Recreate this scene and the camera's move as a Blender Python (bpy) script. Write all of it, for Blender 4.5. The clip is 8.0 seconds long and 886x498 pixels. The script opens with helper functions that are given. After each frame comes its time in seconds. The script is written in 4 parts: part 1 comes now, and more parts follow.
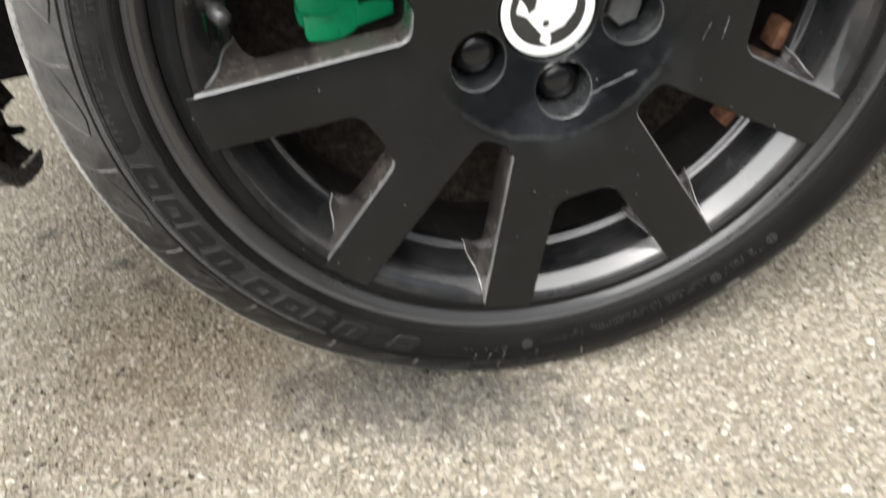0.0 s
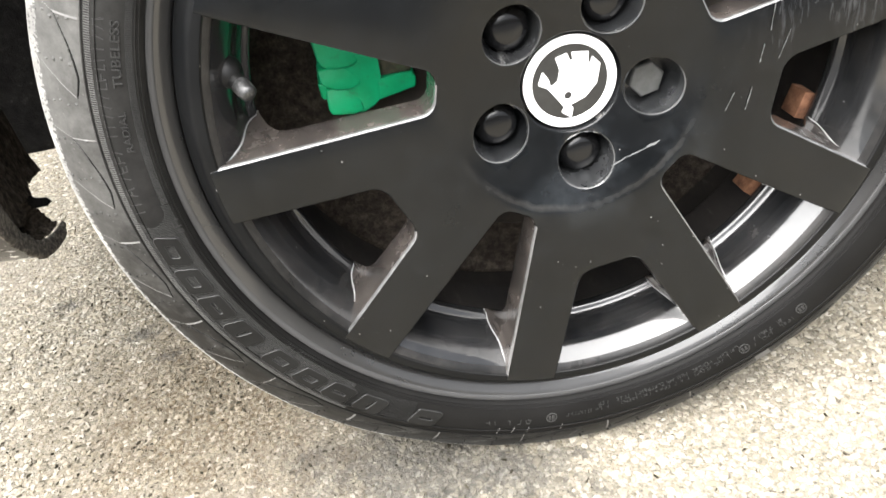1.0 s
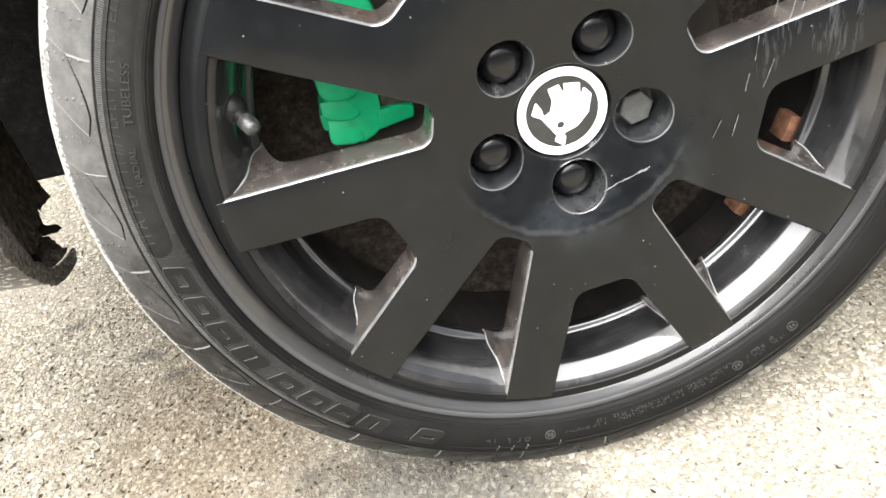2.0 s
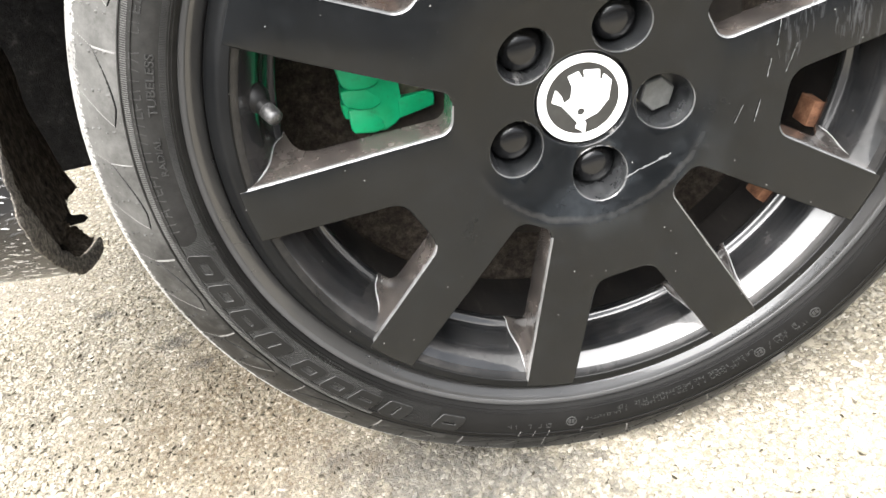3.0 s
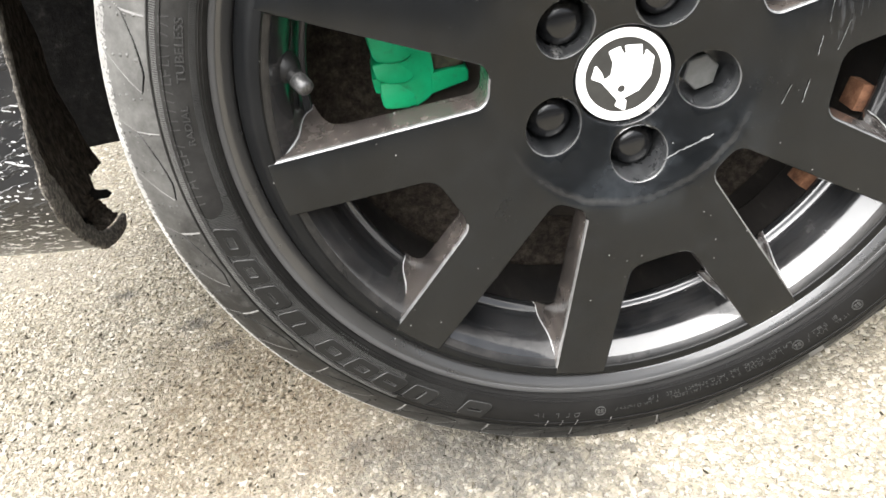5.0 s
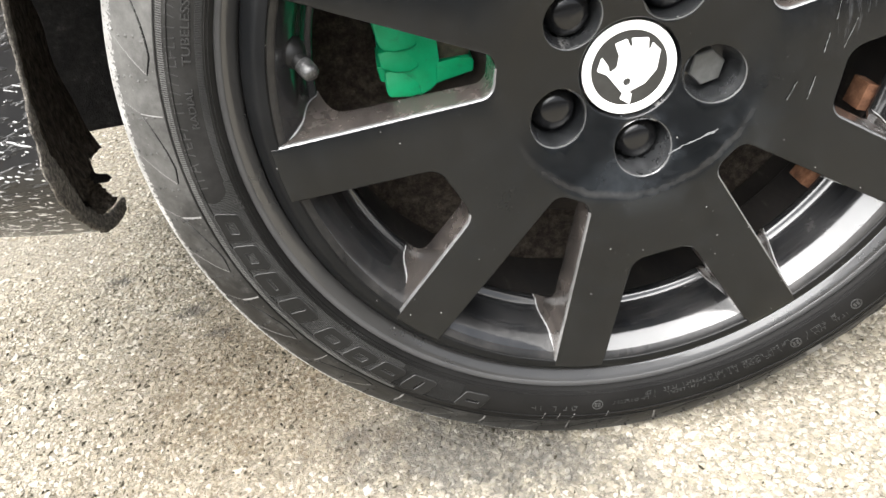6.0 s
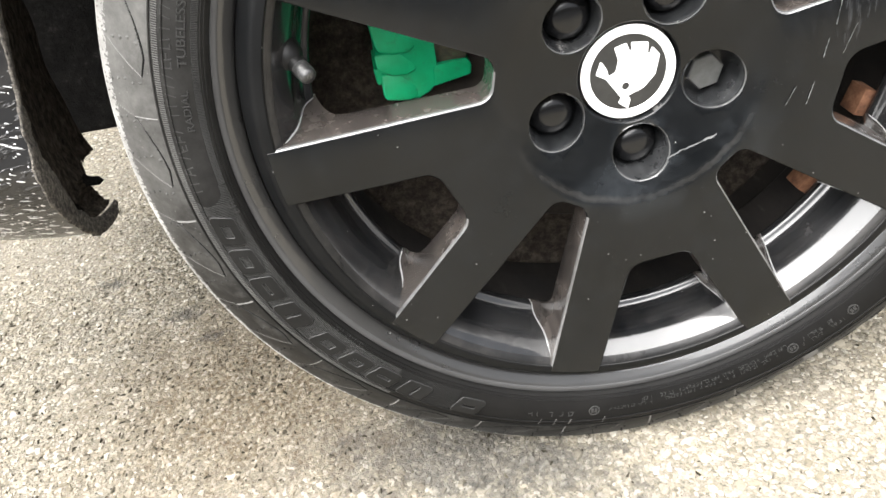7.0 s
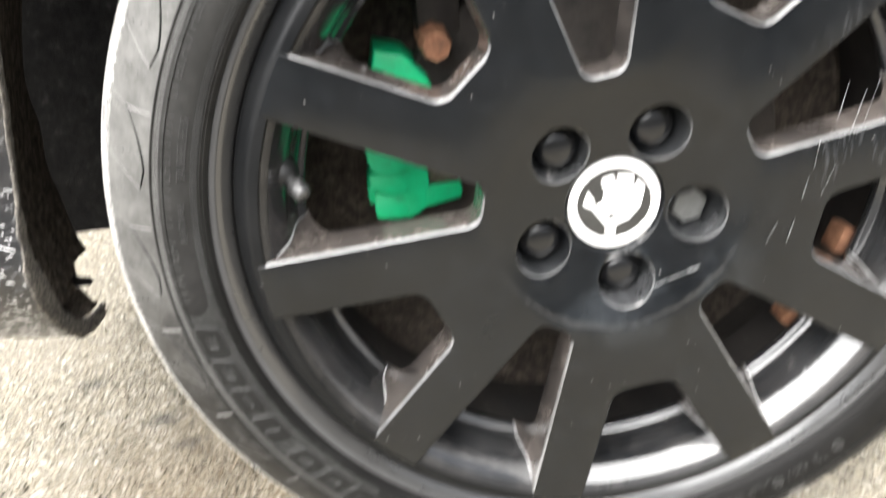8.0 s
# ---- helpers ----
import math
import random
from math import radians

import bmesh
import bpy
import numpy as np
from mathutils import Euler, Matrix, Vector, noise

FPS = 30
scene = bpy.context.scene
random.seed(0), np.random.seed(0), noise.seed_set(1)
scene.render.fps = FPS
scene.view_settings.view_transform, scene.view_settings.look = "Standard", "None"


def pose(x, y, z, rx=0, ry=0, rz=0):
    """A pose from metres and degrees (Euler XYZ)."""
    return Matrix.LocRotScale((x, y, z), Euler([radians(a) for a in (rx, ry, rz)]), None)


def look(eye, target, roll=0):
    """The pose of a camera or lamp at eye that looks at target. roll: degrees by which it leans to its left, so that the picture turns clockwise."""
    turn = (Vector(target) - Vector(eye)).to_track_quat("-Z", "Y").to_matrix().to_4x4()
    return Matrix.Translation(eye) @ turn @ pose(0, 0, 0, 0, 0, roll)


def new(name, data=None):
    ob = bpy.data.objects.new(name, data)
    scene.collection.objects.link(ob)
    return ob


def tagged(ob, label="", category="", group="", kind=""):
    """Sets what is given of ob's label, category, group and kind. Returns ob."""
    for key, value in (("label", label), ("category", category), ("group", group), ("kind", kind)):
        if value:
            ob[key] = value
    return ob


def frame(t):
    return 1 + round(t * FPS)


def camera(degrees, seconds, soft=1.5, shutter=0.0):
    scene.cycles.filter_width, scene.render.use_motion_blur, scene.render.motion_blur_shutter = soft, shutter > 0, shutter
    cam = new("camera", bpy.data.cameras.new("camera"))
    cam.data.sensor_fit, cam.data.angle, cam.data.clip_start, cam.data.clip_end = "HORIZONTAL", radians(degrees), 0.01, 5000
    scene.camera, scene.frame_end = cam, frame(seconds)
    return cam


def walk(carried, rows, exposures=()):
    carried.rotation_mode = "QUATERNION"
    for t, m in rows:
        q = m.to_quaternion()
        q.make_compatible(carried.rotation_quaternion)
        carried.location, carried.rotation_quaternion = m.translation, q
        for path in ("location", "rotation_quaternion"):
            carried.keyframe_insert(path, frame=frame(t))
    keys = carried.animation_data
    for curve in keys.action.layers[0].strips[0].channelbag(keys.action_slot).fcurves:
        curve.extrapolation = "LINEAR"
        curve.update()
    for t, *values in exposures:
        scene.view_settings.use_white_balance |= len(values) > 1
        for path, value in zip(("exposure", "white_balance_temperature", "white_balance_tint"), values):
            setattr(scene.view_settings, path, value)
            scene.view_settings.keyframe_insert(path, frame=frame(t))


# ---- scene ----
cam = camera(57.8, 8.0, soft=1.5, shutter=0.8)
PATH = [
    (0, (-0.137, -0.487, 0.538), (-0.001, 1.087, -0.688), -9.3),
    (0.5, (-0.136, -0.483, 0.54), (-0.007, 1.175, -0.571), -9.9),
    (1, (-0.14, -0.479, 0.537), (-0.009, 1.195, -0.55), -9.7),
    (1.2, (-0.14, -0.479, 0.538), (-0.016, 1.203, -0.536), -9.8),
    (2.3, (-0.135, -0.492, 0.559), (-0.010, 1.196, -0.507), -10.7),
    (2.5, (-0.139, -0.491, 0.559), (-0.033, 1.193, -0.515), -11.1),
    (3, (-0.136, -0.493, 0.557), (-0.065, 1.188, -0.524), -11.7),
    (3.5, (-0.133, -0.493, 0.555), (-0.074, 1.188, -0.528), -11.9),
    (4, (-0.134, -0.488, 0.553), (-0.087, 1.191, -0.532), -11.9),
    (4.5, (-0.141, -0.483, 0.546), (-0.109, 1.199, -0.537), -11.8),
    (6, (-0.152, -0.484, 0.537), (-0.117, 1.19, -0.557), -9.9),
    (6.5, (-0.155, -0.486, 0.539), (-0.102, 1.185, -0.559), -9.5),
    (7, (-0.156, -0.479, 0.536), (-0.097, 1.196, -0.555), -9.3),
    (7.5, (-0.158, -0.475, 0.534), (-0.094, 1.223, -0.52), -9.1),
    (8, (-0.152, -0.479, 0.546), (-0.029, 1.319, -0.32), -5.9),
]
EXPOSURES = [(0.0, 1.53), (0.5, 2.25), (1.0, 2.40), (2.5, 2.61), (4.5, 2.50), (6.0, 2.28), (7.5, 2.28), (8.0, 2.74)]
walk(cam, [(t, look(eye, target, roll)) for t, eye, target, roll in PATH], EXPOSURES)

from mathutils.geometry import delaunay_2d_cdt

# ---- world and light ----
world = bpy.data.worlds.new("overcast_sky")
scene.world = world
world.use_nodes = True
wn = world.node_tree.nodes
sky = wn.new("ShaderNodeTexSky")
sky.sky_type, sky.sun_disc = "NISHITA", False
sky.sun_elevation, sky.sun_rotation = radians(62), radians(221)
sky.air_density, sky.dust_density, sky.ozone_density = 1.0, 6.0, 1.0
wn["Background"].inputs["Strength"].default_value = 0.07
pale = wn.new("ShaderNodeHueSaturation")
pale.inputs["Saturation"].default_value = 0.28
world.node_tree.links.new(sky.outputs["Color"], pale.inputs["Color"])
world.node_tree.links.new(pale.outputs["Color"], wn["Background"].inputs["Color"])

sun_data = bpy.data.lights.new("sun", "SUN")
sun_data.energy, sun_data.angle, sun_data.color = 2.6, radians(84), (1.0, 0.99, 0.975)
sun = new("sun", sun_data)
sun.matrix_basis = look((-1.3, -1.5, 3.8), (0, 0, 0))


# ---- materials ----
class Mat:
    """A small builder of procedural node materials."""

    def __init__(self, name, base=(0.5, 0.5, 0.5), rough=0.5, metal=0.0, coat=0.0, spec=0.5):
        self.m = bpy.data.materials.new(name)
        self.m.use_nodes = True
        self.t = self.m.node_tree
        self.b = self.t.nodes["Principled BSDF"]
        self.b.inputs["Base Color"].default_value = (*base, 1)
        self.b.inputs["Roughness"].default_value = rough
        self.b.inputs["Metallic"].default_value = metal
        self.b.inputs["Coat Weight"].default_value = coat
        self.b.inputs["Coat Roughness"].default_value = 0.07
        self.b.inputs["Coat IOR"].default_value = 1.55
        self.b.inputs["Specular IOR Level"].default_value = spec
        self.coord = self.t.nodes.new("ShaderNodeTexCoord").outputs["Object"]

    def link(self, a, b):
        self.t.links.new(a, b)

    def node(self, kind, **values):
        n = self.t.nodes.new(kind)
        for key, value in values.items():
            n.inputs[key].default_value = value
        return n

    def mapped(self, scale=(1, 1, 1), turn=(0, 0, 0)):
        n = self.node("ShaderNodeMapping", Scale=scale, Rotation=turn)
        self.link(self.coord, n.inputs["Vector"])
        return n.outputs["Vector"]

    def noise(self, scale, detail=4.0, rough=0.6, vec=None):
        n = self.node("ShaderNodeTexNoise", Scale=scale, Detail=detail, Roughness=rough)
        self.link(vec or self.coord, n.inputs["Vector"])
        return n.outputs["Fac"]

    def cells(self, scale, vec=None):
        n = self.node("ShaderNodeTexVoronoi", Scale=scale)
        self.link(vec or self.coord, n.inputs["Vector"])
        return n

    def ramp(self, fac, stops):
        n = self.t.nodes.new("ShaderNodeValToRGB")
        els = n.color_ramp.elements
        while len(els) < len(stops):
            els.new(0.5)
        for e, (p, c) in zip(els, stops):
            e.position, e.color = p, (c, c, c, 1) if isinstance(c, (int, float)) else (*c, 1)
        self.link(fac, n.inputs["Fac"])
        return n.outputs["Color"]

    def mix(self, fac, a, b):
        n = self.t.nodes.new("ShaderNodeMix")
        n.data_type = "RGBA"
        for sock, v in ((n.inputs["Factor"], fac), (n.inputs["A"], a), (n.inputs["B"], b)):
            if isinstance(v, tuple):
                sock.default_value = (*v, 1)
            elif isinstance(v, float):
                sock.default_value = v
            else:
                self.link(v, sock)
        return n.outputs["Result"]

    def math(self, op, a, b=0.0, c=0.0):
        n = self.t.nodes.new("ShaderNodeMath")
        n.operation = op
        for sock, v in zip(n.inputs, (a, b, c)):
            if isinstance(v, (int, float)):
                sock.default_value = v
            else:
                self.link(v, sock)
        return n.outputs["Value"]

    def split(self, vec=None):
        n = self.t.nodes.new("ShaderNodeSeparateXYZ")
        self.link(vec or self.coord, n.inputs["Vector"])
        return n.outputs

    def color(self, c):
        self.link(c, self.b.inputs["Base Color"])

    def rough(self, f, lo, hi):
        n = self.node("ShaderNodeMapRange", **{"To Min": lo, "To Max": hi})
        self.link(f, n.inputs["Value"])
        self.link(n.outputs["Result"], self.b.inputs["Roughness"])

    def bump(self, f, strength=0.3, dist=0.001):
        n = self.node("ShaderNodeBump", Strength=strength, Distance=dist)
        self.link(f, n.inputs["Height"])
        old = self.b.inputs["Normal"].links
        if old:
            self.link(old[0].from_socket, n.inputs["Normal"])
        self.link(n.outputs["Normal"], self.b.inputs["Normal"])


HUB_Z = 0.328
B_ANGLE, A_ANGLE = 60.7, 96.7


def ellipse_mask(M, cx, cz, rx, rz, axis="Z"):
    """1 inside an uneven patch, 0 outside."""
    x, y, z = M.split()
    other = z if axis == "Z" else y
    dx = M.math("MULTIPLY", M.math("SUBTRACT", x, cx), 1 / rx)
    dz = M.math("MULTIPLY", M.math("SUBTRACT", other, cz), 1 / rz)
    d = M.math("SQRT", M.math("ADD", M.math("MULTIPLY", dx, dx), M.math("MULTIPLY", dz, dz)))
    return d


def rim_paint(name, base, rough, dust, dust_col, specks=True, scuffs=False, coat=0.0, spec=0.5, streaks=False, clouds=0.0):
    M = Mat(name, base, rough, coat=coat, spec=spec)
    film = M.ramp(M.noise(14, 6, 0.65), [(0.35, 0.0), (0.75, 1.0)])
    grain = M.noise(900, 2, 0.5)
    col = M.mix(M.math("MULTIPLY", film, dust), base, dust_col)
    if clouds:
        cloud = M.ramp(M.noise(46, 7, 0.72), [(0.44, 0.0), (0.72, 1.0)])
        drip = M.ramp(M.noise(120, 5, 0.7, M.mapped((1.0, 0.25, 1.0), (0.2, 0.1, 0.5))), [(0.50, 0.0), (0.70, 1.0)])
        col = M.mix(M.math("MULTIPLY", M.math("MAXIMUM", cloud, M.math("MULTIPLY", drip, 0.6)), clouds), col, (0.082, 0.076, 0.072))
    if streaks:
        run = M.ramp(M.noise(38, 5, 0.7, M.mapped((1.0, 0.35, 1.0), (0.3, 0.2, 0.4))), [(0.40, 0.0), (0.62, 1.0)])
        col = M.mix(M.math("MULTIPLY", run, 0.7), col, tuple(c * 0.55 for c in base))
    if scuffs:
        haze = M.ramp(M.noise(70, 6, 0.75), [(0.48, 0.0), (0.80, 1.0)])
        col = M.mix(M.math("MULTIPLY", haze, 0.08), col, (0.050, 0.056, 0.064))
        v = M.cells(210)
        spot = M.ramp(v.outputs["Distance"], [(0.0, 1.0), (0.075, 0.0)])
        pick = M.ramp(v.outputs["Color"], [(0.62, 0.0), (0.68, 1.0)])
        col = M.mix(M.math("MULTIPLY", M.math("MULTIPLY", spot, pick), 0.5), col, (0.26, 0.255, 0.25))
    if streaks:
        line = M.ramp(M.noise(55, 4, 0.7, M.mapped((1.0, 0.18, 1.0), (0.5, 0.1, 0.7))), [(0.62, 0.0), (0.70, 1.0)])
        col = M.mix(M.math("MULTIPLY", line, 0.35), col, (0.36, 0.35, 0.34))
    if specks:
        v = M.cells(95)
        spot = M.ramp(v.outputs["Distance"], [(0.0, 1.0), (0.058, 0.0)])
        pick = M.ramp(v.outputs["Color"], [(0.65, 0.0), (0.69, 1.0)])
        col = M.mix(M.math("MULTIPLY", M.math("MULTIPLY", spot, pick), 0.75), col, (0.55, 0.54, 0.52))
    if scuffs:
        # rubbed streaks low on two spokes beside the bare bolt, and one long scratch beside the hub
        zone = M.ramp(ellipse_mask(M, 0.165, HUB_Z + 0.055, 0.065, 0.075), [(0.5, 1.0), (1.0, 0.0)])
        streak = M.noise(42, 5, 0.75, M.mapped((4.0, 1, 0.55), (0, radians(-22), 0)))
        streak = M.ramp(streak, [(0.52, 0.0), (0.74, 1.0)])
        col = M.mix(M.math("MULTIPLY", M.math("MULTIPLY", zone, streak), 0.20), col, (0.30, 0.305, 0.32))
        wide_wipe = M.ramp(M.noise(9, 6, 0.7, M.mapped((1.0, 1.0, 0.45), (0, radians(24), 0))), [(0.42, 0.0), (0.72, 1.0)])
        col = M.mix(M.math("MULTIPLY", wide_wipe, 0.05), col, (0.050, 0.047, 0.043))
        # dust left along the step round the hub
        x, _, z = M.split()
        zz = M.math("SUBTRACT", z, HUB_Z)
        rad = M.math("SQRT", M.math("ADD", M.math("MULTIPLY", x, x), M.math("MULTIPLY", zz, zz)))
        rad = M.math("ADD", rad, M.math("MULTIPLY", M.math("SUBTRACT", M.noise(26, 4, 0.6), 0.5), 0.010))
        seam = M.ramp(M.math("MULTIPLY", M.math("ABSOLUTE", M.math("SUBTRACT", rad, 0.0865)), 300.0), [(0.1, 1.0), (1.0, 0.0)])
        low = M.ramp(M.math("MULTIPLY", zz, -14.0), [(0.35, 0.0), (0.8, 1.0)])
        seam = M.math("MULTIPLY", M.math("MULTIPLY", seam, low), M.ramp(M.noise(60, 5, 0.7), [(0.35, 0.2), (0.65, 1.0)]))
        col = M.mix(M.math("MULTIPLY", seam, 0.16), col, (0.13, 0.122, 0.11))
        zone2 = M.ramp(ellipse_mask(M, 0.02, HUB_Z - 0.06, 0.09, 0.05), [(0.4, 1.0), (1.0, 0.0)])
        wipe = M.ramp(M.noise(15, 5, 0.65), [(0.45, 0.0), (0.7, 1.0)])
        col = M.mix(M.math("MULTIPLY", M.math("MULTIPLY", zone2, wipe), 0.10), col, (0.22, 0.25, 0.28))
    M.color(col)
    if scuffs:
        film = M.math("MULTIPLY", M.math("ADD", film, M.ramp(M.noise(8, 5, 0.6), [(0.35, 0.0), (0.7, 1.0)])), 0.5)
    M.rough(film, rough * 0.75, min(1.0, rough * 1.6))
    M.bump(grain, 0.08, 0.0002)
    return M.m


MAT_SPOKE = rim_paint("satin_black_spoke_paint", (0.0012, 0.0017, 0.0022), 0.20, 0.05, (0.036, 0.043, 0.052), scuffs=True, spec=0.42)
MAT_WALL = rim_paint("dusty_black_window_wall", (0.024, 0.022, 0.021), 0.24, 0.85, (0.128, 0.108, 0.095), specks=True, streaks=True, coat=0.35)
MAT_WELL = rim_paint("scuffed_black_bolt_well", (0.010, 0.0108, 0.0118), 0.24, 0.75, (0.085, 0.087, 0.090), specks=True, streaks=True, coat=0.6)
MAT_BARREL = rim_paint("gloss_black_barrel", (0.006, 0.0066, 0.0074), 0.15, 0.40, (0.052, 0.053, 0.055), coat=0.8, spec=0.50, clouds=0.30)
MAT_BARREL.node_tree.nodes["Principled BSDF"].inputs["Coat Roughness"].default_value = 0.10
MAT_BARREL_EDGE = rim_paint("satin_black_barrel_edge", (0.006, 0.0062, 0.0066), 0.32, 0.5, (0.034, 0.033, 0.032), spec=0.32, clouds=0.35)
MAT_LIP = rim_paint("dull_grey_rim_lip", (0.036, 0.036, 0.037), 0.50, 0.5, (0.070, 0.070, 0.069), specks=True)
MAT_RING = rim_paint("satin_black_ring", (0.0034, 0.0038, 0.0043), 0.38, 0.25, (0.014, 0.0137, 0.0134), spec=0.18)
MAT_LIP_SLOPE = rim_paint("grey_lip_slope", (0.024, 0.0238, 0.0234), 0.30, 0.5, (0.034, 0.033, 0.032), coat=0.8)
MAT_STEP = rim_paint("dull_black_step", (0.006, 0.006, 0.006), 0.45, 0.3, (0.025, 0.0245, 0.024), spec=0.3)
MAT_SCORE = rim_paint("bare_scratch", (0.10, 0.103, 0.106), 0.5, 0.8, (0.26, 0.26, 0.26), specks=False)
MAT_CREST_GLINT = rim_paint("painted_crest_glint", (0.34, 0.34, 0.34), 0.30, 0.6, (0.20, 0.195, 0.19), specks=False, coat=0.4)
MAT_EDGE_GLINT = rim_paint("painted_edge_glint", (0.045, 0.045, 0.045), 0.15, 0.8, (0.22, 0.22, 0.22), specks=False, coat=0.6)

M = Mat("brake_dusted_inner_barrel", (0.02, 0.017, 0.015), 0.8)
M.color(M.ramp(M.noise(30, 6, 0.7, M.mapped((1, 0.3, 1))), [(0.35, (0.006, 0.0052, 0.0048)), (0.62, (0.020, 0.0168, 0.0145)), (0.82, (0.10, 0.09, 0.08))]))
M.bump(M.noise(300), 0.3, 0.0005)
MAT_DUSTY = M.m


def rubber(name, lo, hi, rough, dust=0.0, spec=0.16, pale_to=None, pale_share=1.0):
    M = Mat(name, lo, rough, spec=spec)
    f = M.ramp(M.noise(22, 6, 0.7), [(0.3, 0.0), (0.75, 1.0)])
    fine = M.noise(420, 3, 0.6)
    col = M.mix(f, lo, hi)
    col = M.mix(M.math("MULTIPLY", fine, 0.25), col, tuple(min(1, c * 1.8) for c in hi))
    if pale_to is not None:
        # patchy paler grey towards the tyre's upper left
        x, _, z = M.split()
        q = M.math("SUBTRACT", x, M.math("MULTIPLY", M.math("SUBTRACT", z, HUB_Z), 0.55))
        edge = M.math("ADD", M.math("MULTIPLY", M.math("SUBTRACT", pale_to, q), 9.0), M.math("MULTIPLY", M.math("SUBTRACT", M.noise(30, 6, 0.7), 0.5), 1.6))
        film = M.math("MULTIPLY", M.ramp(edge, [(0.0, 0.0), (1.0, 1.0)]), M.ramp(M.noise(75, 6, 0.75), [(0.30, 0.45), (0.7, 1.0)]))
        col = M.mix(M.math("MULTIPLY", film, pale_share), col, (0.125, 0.123, 0.117))
    if dust:
        v = M.cells(230)
        spot = M.ramp(v.outputs["Distance"], [(0.0, 1.0), (0.16, 0.0)])
        pick = M.ramp(v.outputs["Color"], [(0.60, 0.0), (0.70, 1.0)])
        smear = M.ramp(M.noise(55, 6, 0.75), [(0.5, 0.0), (0.72, 1.0)])
        col = M.mix(M.math("MULTIPLY", M.math("MULTIPLY", spot, pick), 0.35), col, (0.30, 0.295, 0.28))
        col = M.mix(M.math("MULTIPLY", smear, 0.46), col, (0.09, 0.0885, 0.085))
    M.color(col)
    M.rough(f, rough - 0.08, min(1, rough + 0.12))
    M.bump(fine, 0.25, 0.0003)
    M.b.inputs["Sheen Weight"].default_value = dust
    M.b.inputs["Sheen Roughness"].default_value = 0.22
    return M.m


MAT_SIDEWALL = rubber("black_sidewall_rubber", (0.0042, 0.0041, 0.0040), (0.0098, 0.0095, 0.0091), 0.58, spec=0.10, pale_to=-0.225, pale_share=0.20)
MAT_LETTER = rubber("smooth_raised_rubber", (0.0048, 0.0048, 0.0048), (0.0130, 0.0130, 0.0127), 0.42)
MAT_KNURL = rubber("ribbed_sidewall_rubber", (0.018, 0.018, 0.0174), (0.040, 0.040, 0.0385), 0.36)
MAT_KNURL_FAINT = rubber("faint_ribbed_rubber", (0.0078, 0.0078, 0.0075), (0.0165, 0.0165, 0.0160), 0.42)
MAT_BAND = rubber("ribbed_band_rubber", (0.045, 0.045, 0.044), (0.095, 0.094, 0.090), 0.42)
MAT_BAND_DULL = rubber("dull_ribbed_band_rubber", (0.020, 0.020, 0.0195), (0.047, 0.047, 0.0455), 0.42)
MAT_TREAD = rubber("worn_shoulder_rubber", (0.0062, 0.0060, 0.0057), (0.0165, 0.0161, 0.0153), 0.52, dust=0.04, spec=0.16, pale_to=-0.240)
MAT_GROOVE = rubber("dark_groove_rubber", (0.004, 0.004, 0.004), (0.010, 0.010, 0.010), 0.8)
MAT_WORN_SHEEN = rubber("worn_sheen_tread_edge", (0.16, 0.157, 0.151), (0.36, 0.354, 0.34), 0.6, dust=0.4)
MAT_SIPE = rubber("pale_line_rubber", (0.10, 0.098, 0.095), (0.19, 0.186, 0.18), 0.7)
MAT_RIDGE = rubber("glint_letter_edge", (0.018, 0.018, 0.018), (0.042, 0.042, 0.041), 0.34)

M = Mat("green_caliper_paint", (0.005, 0.36, 0.13), 0.42)
g = M.ramp(M.noise(45, 5, 0.6), [(0.35, (0.003, 0.33, 0.125)), (0.7, (0.006, 0.45, 0.185))])
M.color(M.mix(M.math("MULTIPLY", M.ramp(M.noise(120, 4), [(0.58, 0.0), (0.75, 1.0)]), 0.35), g, (0.06, 0.09, 0.05)))
M.bump(M.noise(260, 3), 0.25, 0.0006)
MAT_GREEN = M.m

M = Mat("olive_road_dirt", (0.07, 0.06, 0.04), 0.9)
M.color(M.ramp(M.noise(160, 6, 0.75), [(0.34, (0.020, 0.028, 0.016)), (0.52, (0.075, 0.062, 0.040)), (0.72, (0.060, 0.120, 0.060))]))
M.bump(M.noise(500, 3), 0.6, 0.0006)
MAT_GRIME = M.m

M = Mat("rusty_steel", (0.3, 0.13, 0.06), 0.85)
M.color(M.ramp(M.noise(110, 6, 0.7), [(0.25, (0.06, 0.028, 0.016)), (0.5, (0.19, 0.085, 0.044)), (0.8, (0.36, 0.19, 0.11))]))
M.bump(M.noise(500, 3), 0.6, 0.0006)
MAT_RUST = M.m

M = Mat("dark_brake_iron", (0.03, 0.026, 0.024), 0.7, metal=0.4)
M.color(M.ramp(M.noise(60, 6, 0.7), [(0.3, (0.015, 0.013, 0.012)), (0.8, (0.06, 0.05, 0.042))]))
M.bump(M.noise(300, 3), 0.4, 0.0005)
MAT_IRON = M.m

M = Mat("black_plastic_cap", (0.012, 0.012, 0.013), 0.20, spec=0.5)
M.color(M.ramp(M.noise(130, 4), [(0.35, (0.0035, 0.0036, 0.0040)), (0.8, (0.010, 0.0102, 0.011))]))
MAT_PLASTIC = M.m

M = Mat("zinc_bolt_steel", (0.1, 0.1, 0.098), 0.55, metal=0.3)
M.color(M.ramp(M.noise(150, 4), [(0.3, (0.065, 0.066, 0.064)), (0.8, (0.11, 0.112, 0.11))]))
MAT_BOLT = M.m

